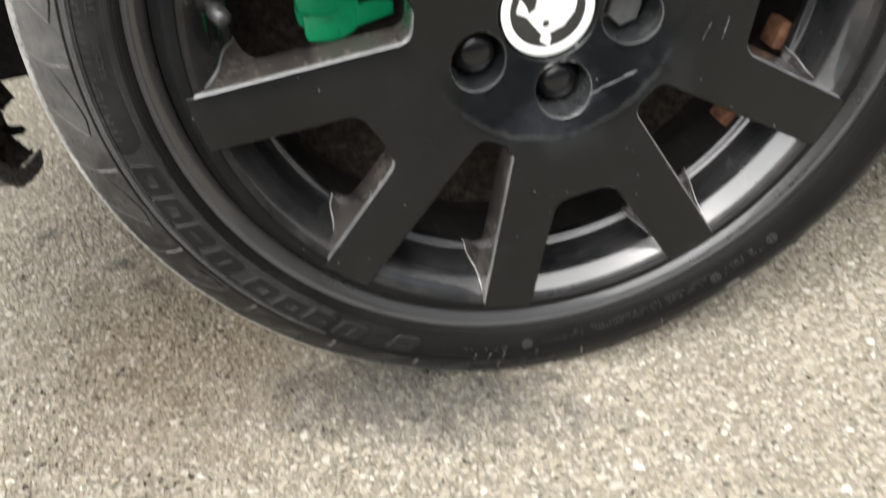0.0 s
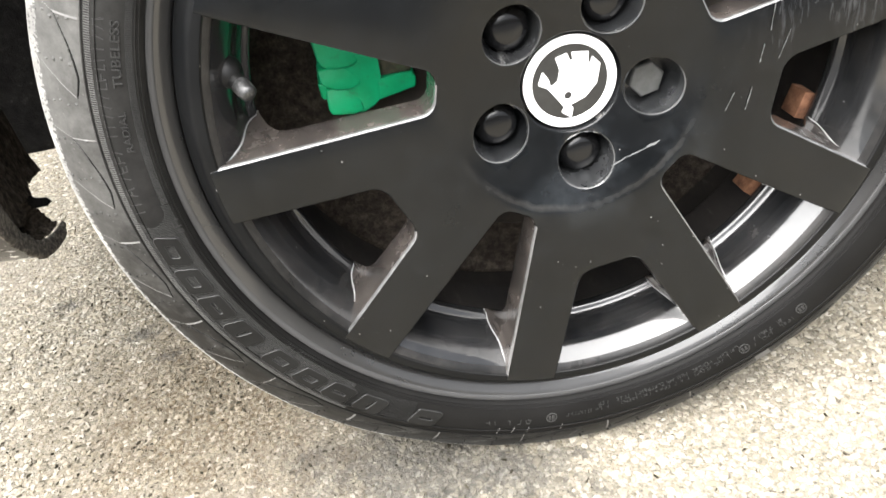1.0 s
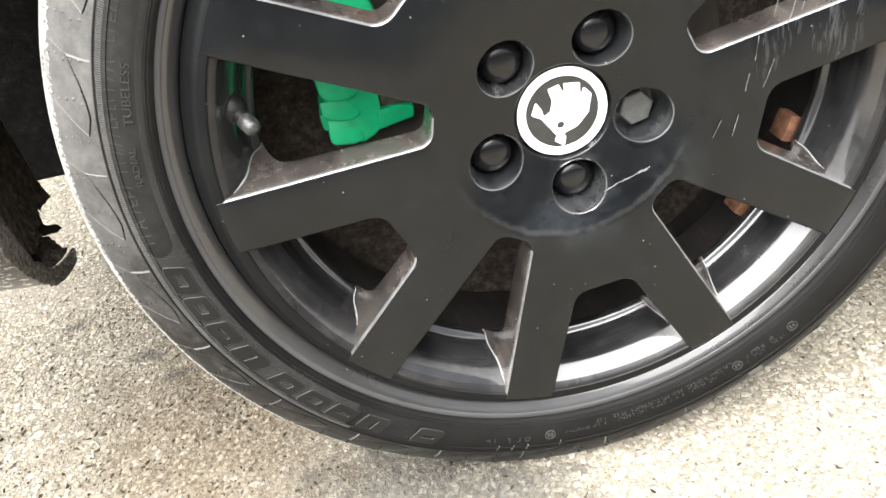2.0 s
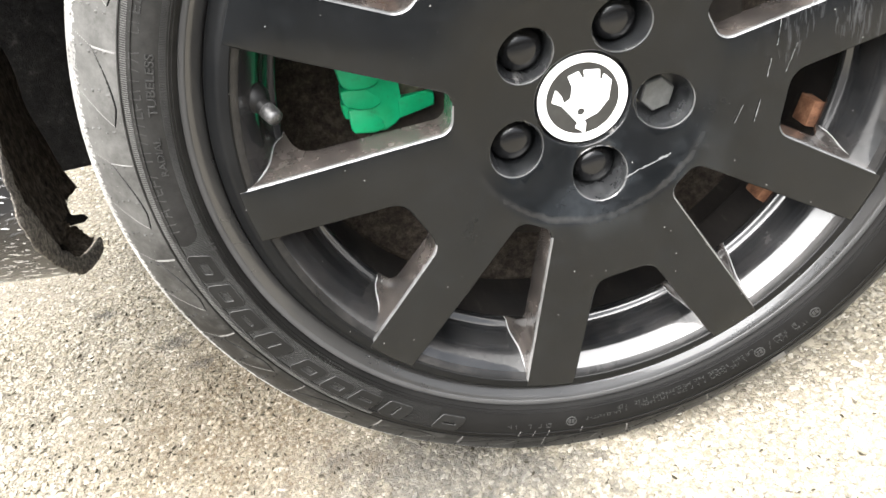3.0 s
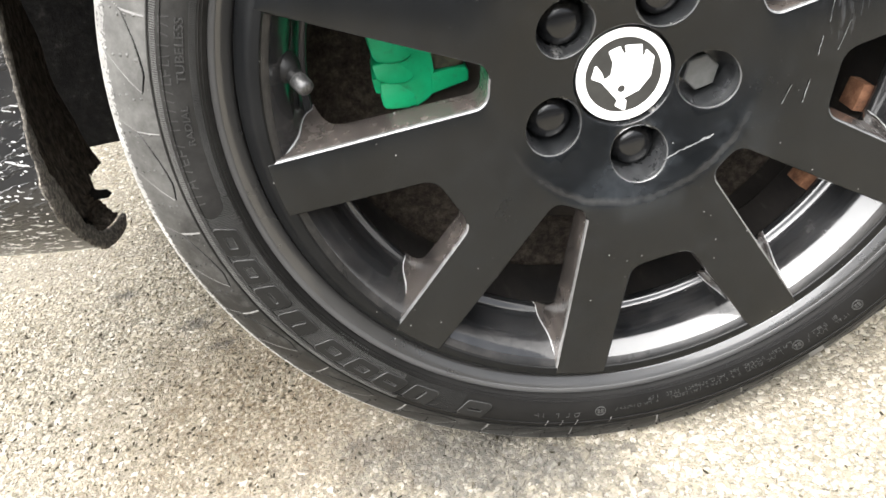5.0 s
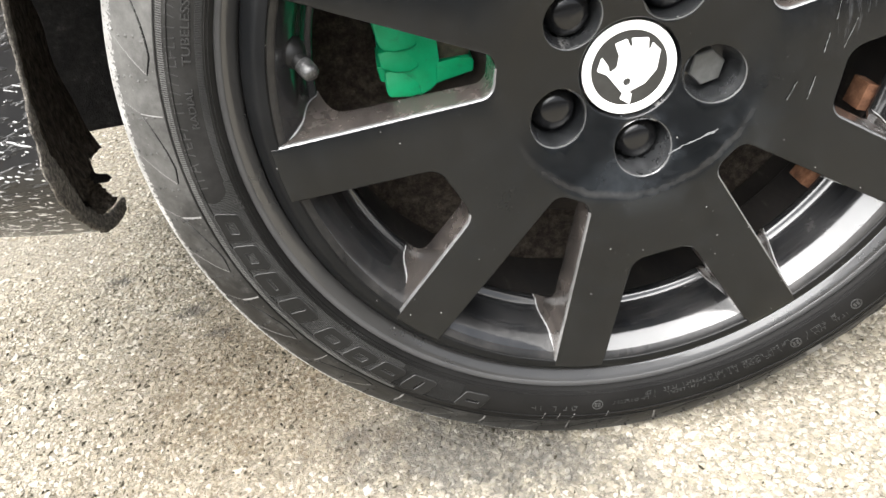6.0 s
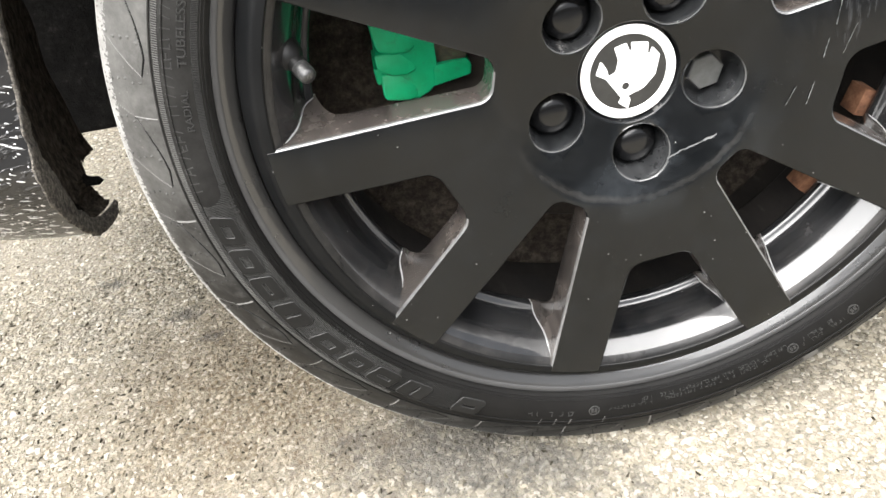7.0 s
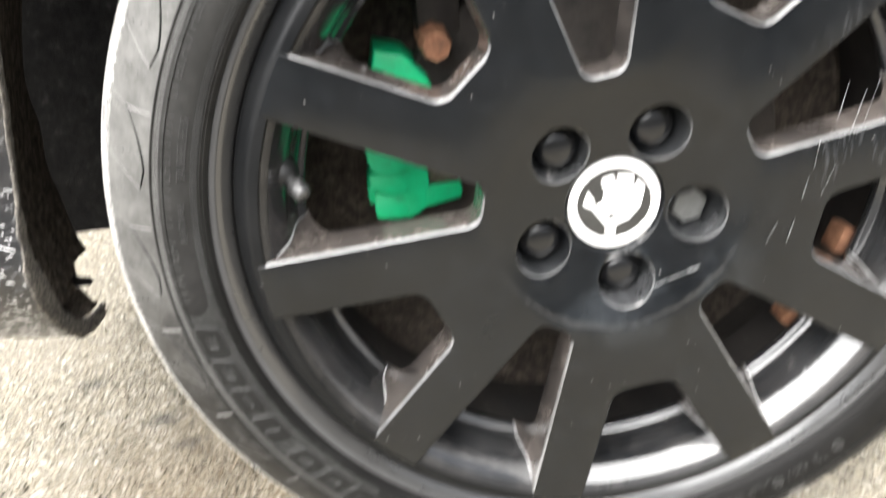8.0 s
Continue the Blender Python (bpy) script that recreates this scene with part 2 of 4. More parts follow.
M = Mat("valve_cap_grey", (0.20, 0.20, 0.20), 0.34, metal=0.55)
M.color(M.ramp(M.noise(320, 5, 0.7), [(0.32, (0.022, 0.022, 0.022)), (0.52, (0.070, 0.070, 0.070)), (0.72, (0.20, 0.20, 0.20))]))
M.bump(M.noise(420, 4), 0.4, 0.0006)
MAT_VALVE = M.m

M = Mat("white_emblem_enamel", (0.80, 0.80, 0.79), 0.3)
M.color(M.ramp(M.noise(60, 4), [(0.3, (0.76, 0.76, 0.75)), (0.8, (0.84, 0.84, 0.83))]))
MAT_WHITE = M.m
M = Mat("black_emblem_enamel", (0.022, 0.022, 0.021), 0.4)
M.color(M.ramp(M.noise(90, 4), [(0.3, (0.017, 0.017, 0.016)), (0.8, (0.035, 0.035, 0.033))]))
MAT_BLACK = M.m

M = Mat("dark_felt_liner", (0.014, 0.012, 0.010), 0.95, spec=0.15)
M.color(M.ramp(M.noise(80, 8, 0.75), [(0.36, (0.0055, 0.0055, 0.006)), (0.58, (0.018, 0.0175, 0.018)), (0.8, (0.08, 0.078, 0.076))]))
M.bump(M.noise(260, 6, 0.8), 0.9, 0.003)
MAT_FELT = M.m

M = Mat("caked_brown_dust", (0.15, 0.12, 0.09), 0.95, spec=0.15)
M.color(M.ramp(M.noise(130, 8, 0.8), [(0.34, (0.020, 0.0165, 0.0135)), (0.50, (0.060, 0.049, 0.040)), (0.64, (0.125, 0.105, 0.086)), (0.78, (0.28, 0.24, 0.20))]))
M.bump(M.noise(240, 6, 0.8), 0.9, 0.004)
MAT_SHIELD = M.m

M = Mat("brown_felt_liner", (0.1, 0.08, 0.06), 0.95, spec=0.15)
M.color(M.ramp(M.noise(110, 8, 0.8), [(0.38, (0.018, 0.015, 0.012)), (0.49, (0.070, 0.058, 0.046)), (0.60, (0.155, 0.130, 0.104)), (0.74, (0.36, 0.315, 0.26))]))
M.bump(M.noise(260, 6, 0.8), 1.0, 0.005)
MAT_LINER = M.m

M = Mat("wet_black_bumper_paint", (0.05, 0.05, 0.051), 0.30, coat=0.4)
M.color(M.mix(M.ramp(M.noise(40, 5), [(0.5, 0.0), (0.8, 0.35)]), (0.015, 0.015, 0.0155), (0.085, 0.078, 0.070)))
M.bump(M.ramp(M.noise(110, 3, 0.6, M.mapped((0.45, 1, 1.6))), [(0.52, 0.0), (0.62, 1.0)]), 0.8, 0.0012)
MAT_BUMPER = M.m

M = Mat("gritty_flange_edge", (0.2, 0.18, 0.16), 0.85)
M.color(M.ramp(M.noise(260, 6, 0.8), [(0.38, (0.030, 0.028, 0.0245)), (0.50, (0.105, 0.095, 0.082)), (0.62, (0.25, 0.228, 0.195)), (0.76, (0.52, 0.48, 0.42))]))
M.bump(M.noise(520, 4), 1.0, 0.002)
MAT_GRIT = M.m

# drops are made milky white to paint the sky they reflect
M = Mat("rain_water", (0.9, 0.9, 0.9), 0.04)
M.b.inputs["Transmission Weight"].default_value = 0.35
M.b.inputs["IOR"].default_value = 1.33
MAT_WATER = M.m


OIL = [(-0.547, 0.402, 0.030, 0.018), (-0.440, 0.306, 0.030, 0.020), (-0.015, -0.013, 0.020, 0.010), (-0.400, 0.255, 0.022, 0.014)]


def stain_and_shade(M, col):
    """The damp grey staining in front of the tyre, deepened to paint its contact shade."""
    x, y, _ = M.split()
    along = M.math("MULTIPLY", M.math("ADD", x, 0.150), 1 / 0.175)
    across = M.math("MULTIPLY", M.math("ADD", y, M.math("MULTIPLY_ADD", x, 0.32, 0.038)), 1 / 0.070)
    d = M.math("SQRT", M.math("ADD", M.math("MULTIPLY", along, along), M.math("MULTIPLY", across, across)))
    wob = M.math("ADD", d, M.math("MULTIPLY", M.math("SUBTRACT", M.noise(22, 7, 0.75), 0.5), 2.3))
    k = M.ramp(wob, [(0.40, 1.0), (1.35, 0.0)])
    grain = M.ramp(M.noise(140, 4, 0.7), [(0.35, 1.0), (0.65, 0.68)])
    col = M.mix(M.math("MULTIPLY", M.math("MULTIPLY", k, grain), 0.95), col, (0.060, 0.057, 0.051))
    # brown soil trodden in beside the tyre, with the car's shade painted in
    e = ellipse_mask(M, -0.350, 0.160, 0.22, 0.25, axis="Y")
    e = M.math("ADD", e, M.math("MULTIPLY", M.math("SUBTRACT", M.noise(26, 6, 0.75), 0.5), 1.9))
    soil_and_shade = M.math("MULTIPLY", M.ramp(e, [(0.25, 1.0), (1.05, 0.0)]), M.ramp(M.noise(210, 4, 0.7), [(0.38, 0.25), (0.62, 1.0)]))
    col = M.mix(M.math("MULTIPLY", soil_and_shade, 1.0), col, (0.098, 0.074, 0.045))
    # small oil spots beside the tyre
    for cx, cy, rx, ry in OIL:
        d = ellipse_mask(M, cx, cy, rx, ry, axis="Y")
        d = M.math("ADD", d, M.math("MULTIPLY", M.math("SUBTRACT", M.noise(150, 5, 0.75), 0.5), 3.6))
        col = M.mix(M.math("MULTIPLY", M.ramp(d, [(0.2, 1.0), (0.9, 0.0)]), 0.7), col, (0.045, 0.043, 0.039))
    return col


STONE_STOPS = [(0.0, (0.145, 0.126, 0.092)), (0.14, (0.225, 0.199, 0.150)), (0.34, (0.325, 0.291, 0.226)), (0.50, (0.285, 0.258, 0.208)),
               (0.66, (0.370, 0.333, 0.262)), (0.82, (0.345, 0.324, 0.280)), (0.95, (0.44, 0.408, 0.344)), (1.0, (0.58, 0.552, 0.485))]


def dirt(M, col):
    """Olive dirt in uneven patches between and over the stones."""
    patch = M.ramp(M.noise(22, 6, 0.7), [(0.46, 0.0), (0.72, 1.0)])
    crumb = M.ramp(M.noise(190, 4, 0.65), [(0.54, 0.0), (0.66, 1.0)])
    return M.mix(M.math("MULTIPLY", M.math("MULTIPLY_ADD", patch, 0.65, 0.25), crumb), col, (0.10, 0.088, 0.068))


for nm in ("pebble_stone", "aggregate_stone"):
    M = Mat(nm, (0.4, 0.35, 0.3), 0.85, spec=0.25)
    if nm == "pebble_stone":
        rnd = M.t.nodes.new("ShaderNodeObjectInfo").outputs["Random"]
        M.coord = M.t.nodes.new("ShaderNodeNewGeometry").outputs["Position"]
    else:
        rnd = M.t.nodes.new("ShaderNodeNewGeometry").outputs["Random Per Island"]
    c = M.ramp(rnd, STONE_STOPS)
    c = M.mix(M.math("MULTIPLY", M.noise(350, 4), 0.40), c, (0.31, 0.281, 0.222))
    M.color(stain_and_shade(M, dirt(M, c)))
    M.rough(rnd, 0.9, 0.42)
    M.bump(M.noise(700, 4), 0.5, 0.0008)
    if nm == "pebble_stone":
        MAT_STONE_ONE = M.m
    else:
        MAT_STONE = M.m


M = Mat("sandy_binder", (0.3, 0.26, 0.21), 0.9)
c = M.ramp(M.noise(240, 5, 0.7), [(0.34, (0.060, 0.053, 0.040)), (0.46, (0.195, 0.176, 0.138)), (0.70, (0.32, 0.292, 0.234))])
c = M.mix(M.ramp(M.noise(7, 4), [(0.4, 0.0), (0.7, 0.20)]), c, (0.28, 0.250, 0.205))
M.color(stain_and_shade(M, dirt(M, c)))
M.bump(M.noise(500, 4), 0.9, 0.002)
MAT_BINDER = M.m

M = Mat("dark_chip", (0.08, 0.07, 0.06), 0.95, spec=0.1)
M.color(M.ramp(M.t.nodes.new("ShaderNodeNewGeometry").outputs["Random Per Island"], [(0.0, (0.022, 0.020, 0.014)), (0.5, (0.060, 0.053, 0.039)), (1.0, (0.14, 0.125, 0.097))]))
M.bump(M.noise(700, 4), 0.5, 0.0008)
MAT_CHIP = M.m


# ---- mesh helpers ----
def finish(bm, sharp=32):
    bmesh.ops.recalc_face_normals(bm, faces=bm.faces)
    for f in bm.faces:
        f.smooth = True
    lim = radians(sharp)
    for e in bm.edges:
        if len(e.link_faces) == 2 and e.calc_face_angle(0) > lim:
            e.smooth = False


def part(name, bm, mats, parent=None, label="", sharp=32, clean=True):
    """Links a bmesh as one mesh object, under a thing or a part."""
    if clean:
        finish(bm, sharp)
    me = bpy.data.meshes.new(name)
    bm.to_mesh(me)
    bm.free()
    for m in mats if isinstance(mats, (list, tuple)) else [mats]:
        me.materials.append(m)
    ob = new(name, me)
    if parent is not None:
        ob.parent = parent
        if parent.type == "EMPTY":
            ob.matrix_parent_inverse = parent.matrix_basis.inverted()
    return tagged(ob, label) if label else ob


def thing(name, at, label, category, group=""):
    ob = new(name)
    ob.empty_display_size = 0.05
    ob.matrix_basis = Matrix.Translation(at)
    return tagged(ob, label, category, group)


def polar(r, ang, y):
    a = radians(ang)
    return Vector((r * math.cos(a), y, HUB_Z + r * math.sin(a)))


def revolve(profile, angles, closed=True, bm=None, mat=0, shape=None):
    """Turns (r, y) points about the axle. closed: all the way round."""
    bm = bm or bmesh.new()
    rings = []
    for a in angles:
        rings.append([bm.verts.new(shape(r, a, y) if shape else polar(r, a, y)) for r, y in profile])
    n = len(rings)
    for i in range(n if closed else n - 1):
        p, q = rings[i], rings[(i + 1) % n]
        for j in range(len(profile) - 1):
            f = bm.faces.new((p[j], p[j + 1], q[j + 1], q[j]))
            f.material_index = mat
    return bm


def smooth_profile(pts, per=6):
    """A Catmull-Rom line through (r, y) points."""
    out = []
    P = [pts[0]] + list(pts) + [pts[-1]]
    for i in range(1, len(P) - 2):
        for k in range(per):
            t = k / per
            out.append(tuple(0.5 * (2 * P[i][c] + (P[i + 1][c] - P[i - 1][c]) * t
                       + (2 * P[i - 1][c] - 5 * P[i][c] + 4 * P[i + 1][c] - P[i + 2][c]) * t * t
                       + (3 * P[i][c] - P[i - 1][c] - 3 * P[i + 1][c] + P[i + 2][c]) * t ** 3) for c in range(len(pts[0]))))
    out.append(tuple(pts[-1]))
    return out


def rounded(points, radii, steps=6):
    """An open or closed line of 2D points with rounded corners (radius 0 keeps a corner)."""
    out, n = [], len(points)
    for i, (p, r) in enumerate(zip(points, radii)):
        p = Vector(p)
        if r <= 0:
            out.append(p)
            continue
        a, b = Vector(points[i - 1]), Vector(points[(i + 1) % n])
        u, v = (a - p).normalized(), (b - p).normalized()
        half = u.angle(v) / 2
        cut = r / math.tan(half)
        c = p + (u + v).normalized() * (r / math.sin(half))
        s, e = p + u * cut, p + v * cut
        a0 = math.atan2(s.y - c.y, s.x - c.x)
        a1 = math.atan2(e.y - c.y, e.x - c.x)
        d = (a1 - a0 + math.pi) % (2 * math.pi) - math.pi
        out += [c + Vector((math.cos(a0 + d * k / steps), math.sin(a0 + d * k / steps))) * r for k in range(steps + 1)]
    return out


def offset_loop(loop, dist):
    """Moves a closed counter-clockwise loop to its left (inwards) by dist."""
    out, n = [], len(loop)
    for i, p in enumerate(loop):
        a, b = loop[i - 1], loop[(i + 1) % n]
        d1, d2 = (p - a), (b - p)
        d1 = d1.normalized() if d1.length > 1e-9 else d2.normalized()
        d2 = d2.normalized() if d2.length > 1e-9 else d1
        n1, n2 = Vector((-d1.y, d1.x)), Vector((-d2.y, d2.x))
        m = (n1 + n2)
        m = m.normalized() if m.length > 1e-6 else n1
        out.append(p + m * dist / max(0.5, m.dot(n1)))
    return out


def ring_verts(bm, loop, y):
    """2D points in the wheel's plane (about the hub) as vertices at depth y (a number or a function of radius)."""
    return [bm.verts.new((p.x, y(p.length) if callable(y) else y, HUB_Z + p.y)) for p in loop]


def bridge(bm, a, b, mat=0):
    n = len(a)
    for i in range(n):
        f = bm.faces.new((a[i], a[(i + 1) % n], b[(i + 1) % n], b[i]))
        f.material_index = mat


def inside(p, ring):
    """Whether a 2D point lies within a closed ring of points."""
    x0, y0 = ring[:, 0], ring[:, 1]
    x1, y1 = np.roll(x0, -1), np.roll(y0, -1)
    cross = (y0 > p.y) != (y1 > p.y)
    with np.errstate(divide="ignore", invalid="ignore"):
        at = x0 + (p.y - y0) / (y1 - y0) * (x1 - x0)
    return bool(np.count_nonzero(cross & (p.x < at)) % 2)


def fill(bm, loops, mat=0, extra=()):
    """Fills the area between an outer loop and the holes in it, by way of any extra points inside."""
    vs, edges = [], []
    for lp in loops:
        k = len(vs)
        edges += [(k + i, k + (i + 1) % len(lp)) for i in range(len(lp))]
        vs += lp
    vs += extra
    flat = [Vector((v.co.x, v.co.z)) for v in vs]
    outlines = [np.array([(v.co.x, v.co.z) for v in lp]) for lp in loops]
    _, _, tris, origin, _, _ = delaunay_2d_cdt(flat, edges, [], 0, 1e-8)
    source_of = [o[0] if o else -1 for o in origin]
    for t in tris:
        if min(source_of[i] for i in t) < 0:
            continue
        corners = [vs[source_of[i]] for i in t]
        mid = sum((flat[source_of[i]] for i in t), Vector((0, 0))) / 3
        if not inside(mid, outlines[0]) or any(inside(mid, o) for o in outlines[1:]):
            continue
        if len(set(corners)) < 3 or bm.faces.get(corners):
            continue
        f = bm.faces.new(corners)
        f.material_index = mat


def circle(r, n, cx=0.0, cy=0.0, a0=0.0):
    return [Vector((cx + r * math.cos(a0 + 2 * math.pi * k / n), cy + r * math.sin(a0 + 2 * math.pi * k / n))) for k in range(n)]


def box(bm, lo, hi, bevel=0.0, seg=2, m=None):
    vs = bmesh.ops.create_cube(bm, size=1.0)["verts"]
    lo, hi = Vector(lo), Vector(hi)
    c, s = (lo + hi) / 2, hi - lo
    for v in vs:
        v.co = Vector((v.co.x * s.x, v.co.y * s.y, v.co.z * s.z)) + c
    if m is not None:
        bmesh.ops.transform(bm, matrix=m, verts=vs)
    if bevel:
        es = list({e for v in vs for e in v.link_edges})
        bmesh.ops.bevel(bm, geom=es, offset=bevel, segments=seg, profile=0.5, affect="EDGES", clamp_overlap=True)
    return bm


def sweep(bm, path, radii, n=10, mat=0):
    """A tube along 3D points; radii gives a width a point, or a pair for an oval one."""
    rings = []
    for i, p in enumerate(path):
        d = (path[min(i + 1, len(path) - 1)] - path[max(i - 1, 0)]).normalized()
        side = d.cross(Vector((0, 1, 0)))
        side = side.normalized() if side.length > 0.15 else d.cross(Vector((1, 0, 0))).normalized()
        up = side.cross(d).normalized()
        r = radii[i] if isinstance(radii[i], tuple) else (radii[i], radii[i])
        rings.append([bm.verts.new(p + side * r[0] * math.cos(2 * math.pi * k / n) + up * r[1] * math.sin(2 * math.pi * k / n)) for k in range(n)])
    for a, b in zip(rings, rings[1:]):
        bridge(bm, a, b, mat)
    for rg in (rings[0], rings[-1]):
        bm.faces.new(rg).material_index = mat
    return bm


# ---- ground ----
bm = bmesh.new()
xs = [-40, -8, -2] + [-1.1 + 0.05 * k for k in range(45)] + [2, 8, 40]
ys = [-40, -8, -2, -0.8] + [-0.5 + 0.05 * k for k in range(40)] + [2.5, 8, 40]
grid = [[bm.verts.new((x, y, 0.0012 * noise.noise(Vector((x * 5, y * 5, 0))) - 0.0016)) for y in ys] for x in xs]
for i in range(len(xs) - 1):
    for j in range(len(ys) - 1):
        bm.faces.new((grid[i][j], grid[i + 1][j], grid[i + 1][j + 1], grid[i][j + 1]))
ground = part("ground", bm, MAT_BINDER)
# unseen wall, added to keep low bright sky out of the reflections
M = Mat("grey_brown_backdrop", (0.16, 0.145, 0.13), 0.9)
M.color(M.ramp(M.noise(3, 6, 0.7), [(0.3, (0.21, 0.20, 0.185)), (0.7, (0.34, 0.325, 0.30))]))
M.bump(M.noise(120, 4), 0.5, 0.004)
# unseen dark sheet, added so that the upper spokes reflect something dark
R = Mat("dark_reflection_sheet", (0.05, 0.05, 0.05), 0.9)
R.color(R.ramp(R.noise(160, 6, 0.75), [(0.3, (0.030, 0.030, 0.031)), (0.55, (0.048, 0.048, 0.048)), (0.8, (0.085, 0.083, 0.080))]))
R.bump(R.noise(220, 5), 0.7, 0.003)
bm = box(bmesh.new(), (-40.0, -5.99, -0.05), (40.0, -1.05, 0.004), 0.002, 1)
tagged(part("road", bm, R.m), "unseen dark grey sheet beyond the paving, added to darken what the spokes reflect", "road", kind="structure")
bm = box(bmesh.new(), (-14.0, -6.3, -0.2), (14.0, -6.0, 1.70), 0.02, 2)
tagged(part("wall_street", bm, M.m), "unseen plain grey-brown wall across the paving, added to block low sky", "wall", kind="structure")
tagged(ground, "beige exposed-aggregate paving with grey damp staining and painted shade under the tyre", "ground", kind="structure")


# ---- wheel ----
wheel = thing("wheel", (0, 0.1, 0), "black ten-spoke alloy car wheel with a low-profile tyre standing on paving", "car wheel")

# tyre: outer sidewall, shoulder, tread and inner side
SIDE = [(0.2636, 0.004), (0.2641, -0.0060), (0.2664, -0.0102), (0.2700, -0.0125), (0.2780, -0.0145), (0.2870, -0.0145),
        (0.2930, -0.0130), (0.2965, -0.0110)]
SHOULDER = [(0.2965, -0.0110), (0.3030, -0.0085), (0.3100, -0.0045), (0.3175, 0.0010), (0.3245, 0.0068), (0.3290, 0.0112), (0.3304, 0.0132), (0.3320, 0.0180),
            (0.3340, 0.0270), (0.3358, 0.0400), (0.3366, 0.0520)]
TREAD = [(0.3366, 0.0520), (0.3378, 0.075), (0.3380, 0.105), (0.3378, 0.135), (0.3355, 0.165), (0.327, 0.192), (0.310, 0.208), (0.285, 0.212), (0.2636, 0.200)]
side_line = smooth_profile(SIDE, 6)
SIDE_LOOK = sorted(side_line + smooth_profile(SHOULDER, 6))


def side_y(r):
    """The depth of the outer sidewall's surface at a radius."""
    return float(np.interp(r, [p[0] for p in SIDE_LOOK], [p[1] for p in SIDE_LOOK]))


def on_ground(v):
    """The tyre's foot is pressed flat."""
    if v.z < 0.0:
        v.z = 0.0
    return v


def tyre_point(r, a, y):
    p = polar(r, a, y)
    if p.z < 0.03 and y < 0.1:
        p.y -= 0.004 * (0.03 - max(p.z, 0)) / 0.03
    return on_ground(p)


fine = [138 + 0.12 * k for k in range(1309)]
coarse = [295 + 2.5 * k for k in range(1, 80)]
ALL_ANGLES = [a for a in fine] + [a for a in coarse if a < 493]

PITCH = 14.0


def shoulder_relief(s, a):
    """Height and material of the shoulder at the share s (0 sidewall ridge, 1 tread) and the angle a."""
    u = ((a - 169.0) / PITCH) % 1.0
    # curved groove that narrows to a tip
    if u > 0.36:
        w = (u - 0.36) / 0.64
        mid = 0.10 + 0.36 * (1 - w) ** 2.4 + 0.08 * max(0.0, w - 0.75) / 0.25
        wid = 0.007 + 0.010 * math.sin(math.pi * min(1.0, 0.15 + 0.85 * w)) ** 0.8
        d = abs(s - mid)
        if d < wid:
            return -0.0020 * (1 - (d / wid) ** 2), 1
    # fine sipes that slant in from the tread edge, their sky-lit edges painted pale
    if u > 0.70 and abs(s - (0.90 - 0.72 * (u - 0.70) / 0.30)) < 0.010:
        return 0.00030, 2
    if 0.26 < u < 0.36 and abs(s - (0.90 - 0.46 * (u - 0.26) / 0.10)) < 0.012:
        return 0.00030, 2
    if 0.345 < u < 0.37 and 0.05 < s < 0.45 and abs(u - 0.357) < 0.008:
        return 0.00030, 2
    # small moulded dashes
    i, j = int(u * 9), int(s * 7)
    du, ds = (u * 9) % 1.0, (s * 7) % 1.0
    if abs(du - 0.3 - 0.05 * ((i * 7 + j * 3) % 8)) < 0.06 and abs(ds - 0.5) < 0.16 and 0.18 < s < 0.9 and (i * 5 + j * 3) % 3 == 0:
        return 0.0008, 0
    return 0.0, 0


bm = bmesh.new()
shoulder_line = smooth_profile(SHOULDER, 9)
cum = [0.0]
for p, q in zip(shoulder_line, shoulder_line[1:]):
    cum.append(cum[-1] + math.hypot(q[0] - p[0], q[1] - p[1]))
s_end = cum[min(range(len(cum)), key=lambda k: abs(shoulder_line[k][0] - 0.3304))]
even = np.concatenate([np.linspace(0, s_end, 150, endpoint=False), np.linspace(s_end, cum[-1], 34)])
sh_r = np.interp(even, cum, [p[0] for p in shoulder_line])
sh_y = np.interp(even, cum, [p[1] for p in shoulder_line])
s_edge = float(np.interp(0.3304, sh_r, even))
prev, first = None, None
for a in ALL_ANGLES:
    ring, mats_ = [], []
    # worn dusty edge, whitened along the outline to paint glancing sky sheen
    worn_sheen_from = float(np.interp(a, [140, 165, 200, 235, 250, 260, 272], [0.0062, 0.0066, 0.0082, 0.0090, 0.0104, 0.0170, 0.0600]))
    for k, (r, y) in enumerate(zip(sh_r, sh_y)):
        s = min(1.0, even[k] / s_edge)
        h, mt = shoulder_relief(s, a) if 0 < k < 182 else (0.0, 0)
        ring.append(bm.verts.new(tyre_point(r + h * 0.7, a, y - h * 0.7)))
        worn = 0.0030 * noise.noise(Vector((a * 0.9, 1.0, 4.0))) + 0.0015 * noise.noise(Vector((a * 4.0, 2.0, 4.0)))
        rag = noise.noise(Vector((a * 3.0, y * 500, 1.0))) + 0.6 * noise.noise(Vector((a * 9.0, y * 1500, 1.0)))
        mats_.append(3 if worn_sheen_from + worn * 0.5 < y < worn_sheen_from + 0.0085 + worn and rag > -0.45 + 250 * max(0.0, worn_sheen_from + 0.0028 - y) else mt)
    if prev:
        for k in range(len(ring) - 1):
            f = bm.faces.new((prev[0][k], prev[0][k + 1], ring[k + 1], ring[k]))
            f.material_index = mats_[k]
    else:
        first = ring
    prev = (ring, mats_)
for k in range(len(first) - 1):
    bm.faces.new((prev[0][k], prev[0][k + 1], first[k + 1], first[k]))
tread_line = smooth_profile(TREAD, 3)
revolve(tread_line, [1.5 * k for k in range(240)], True, bm, 0, tyre_point)
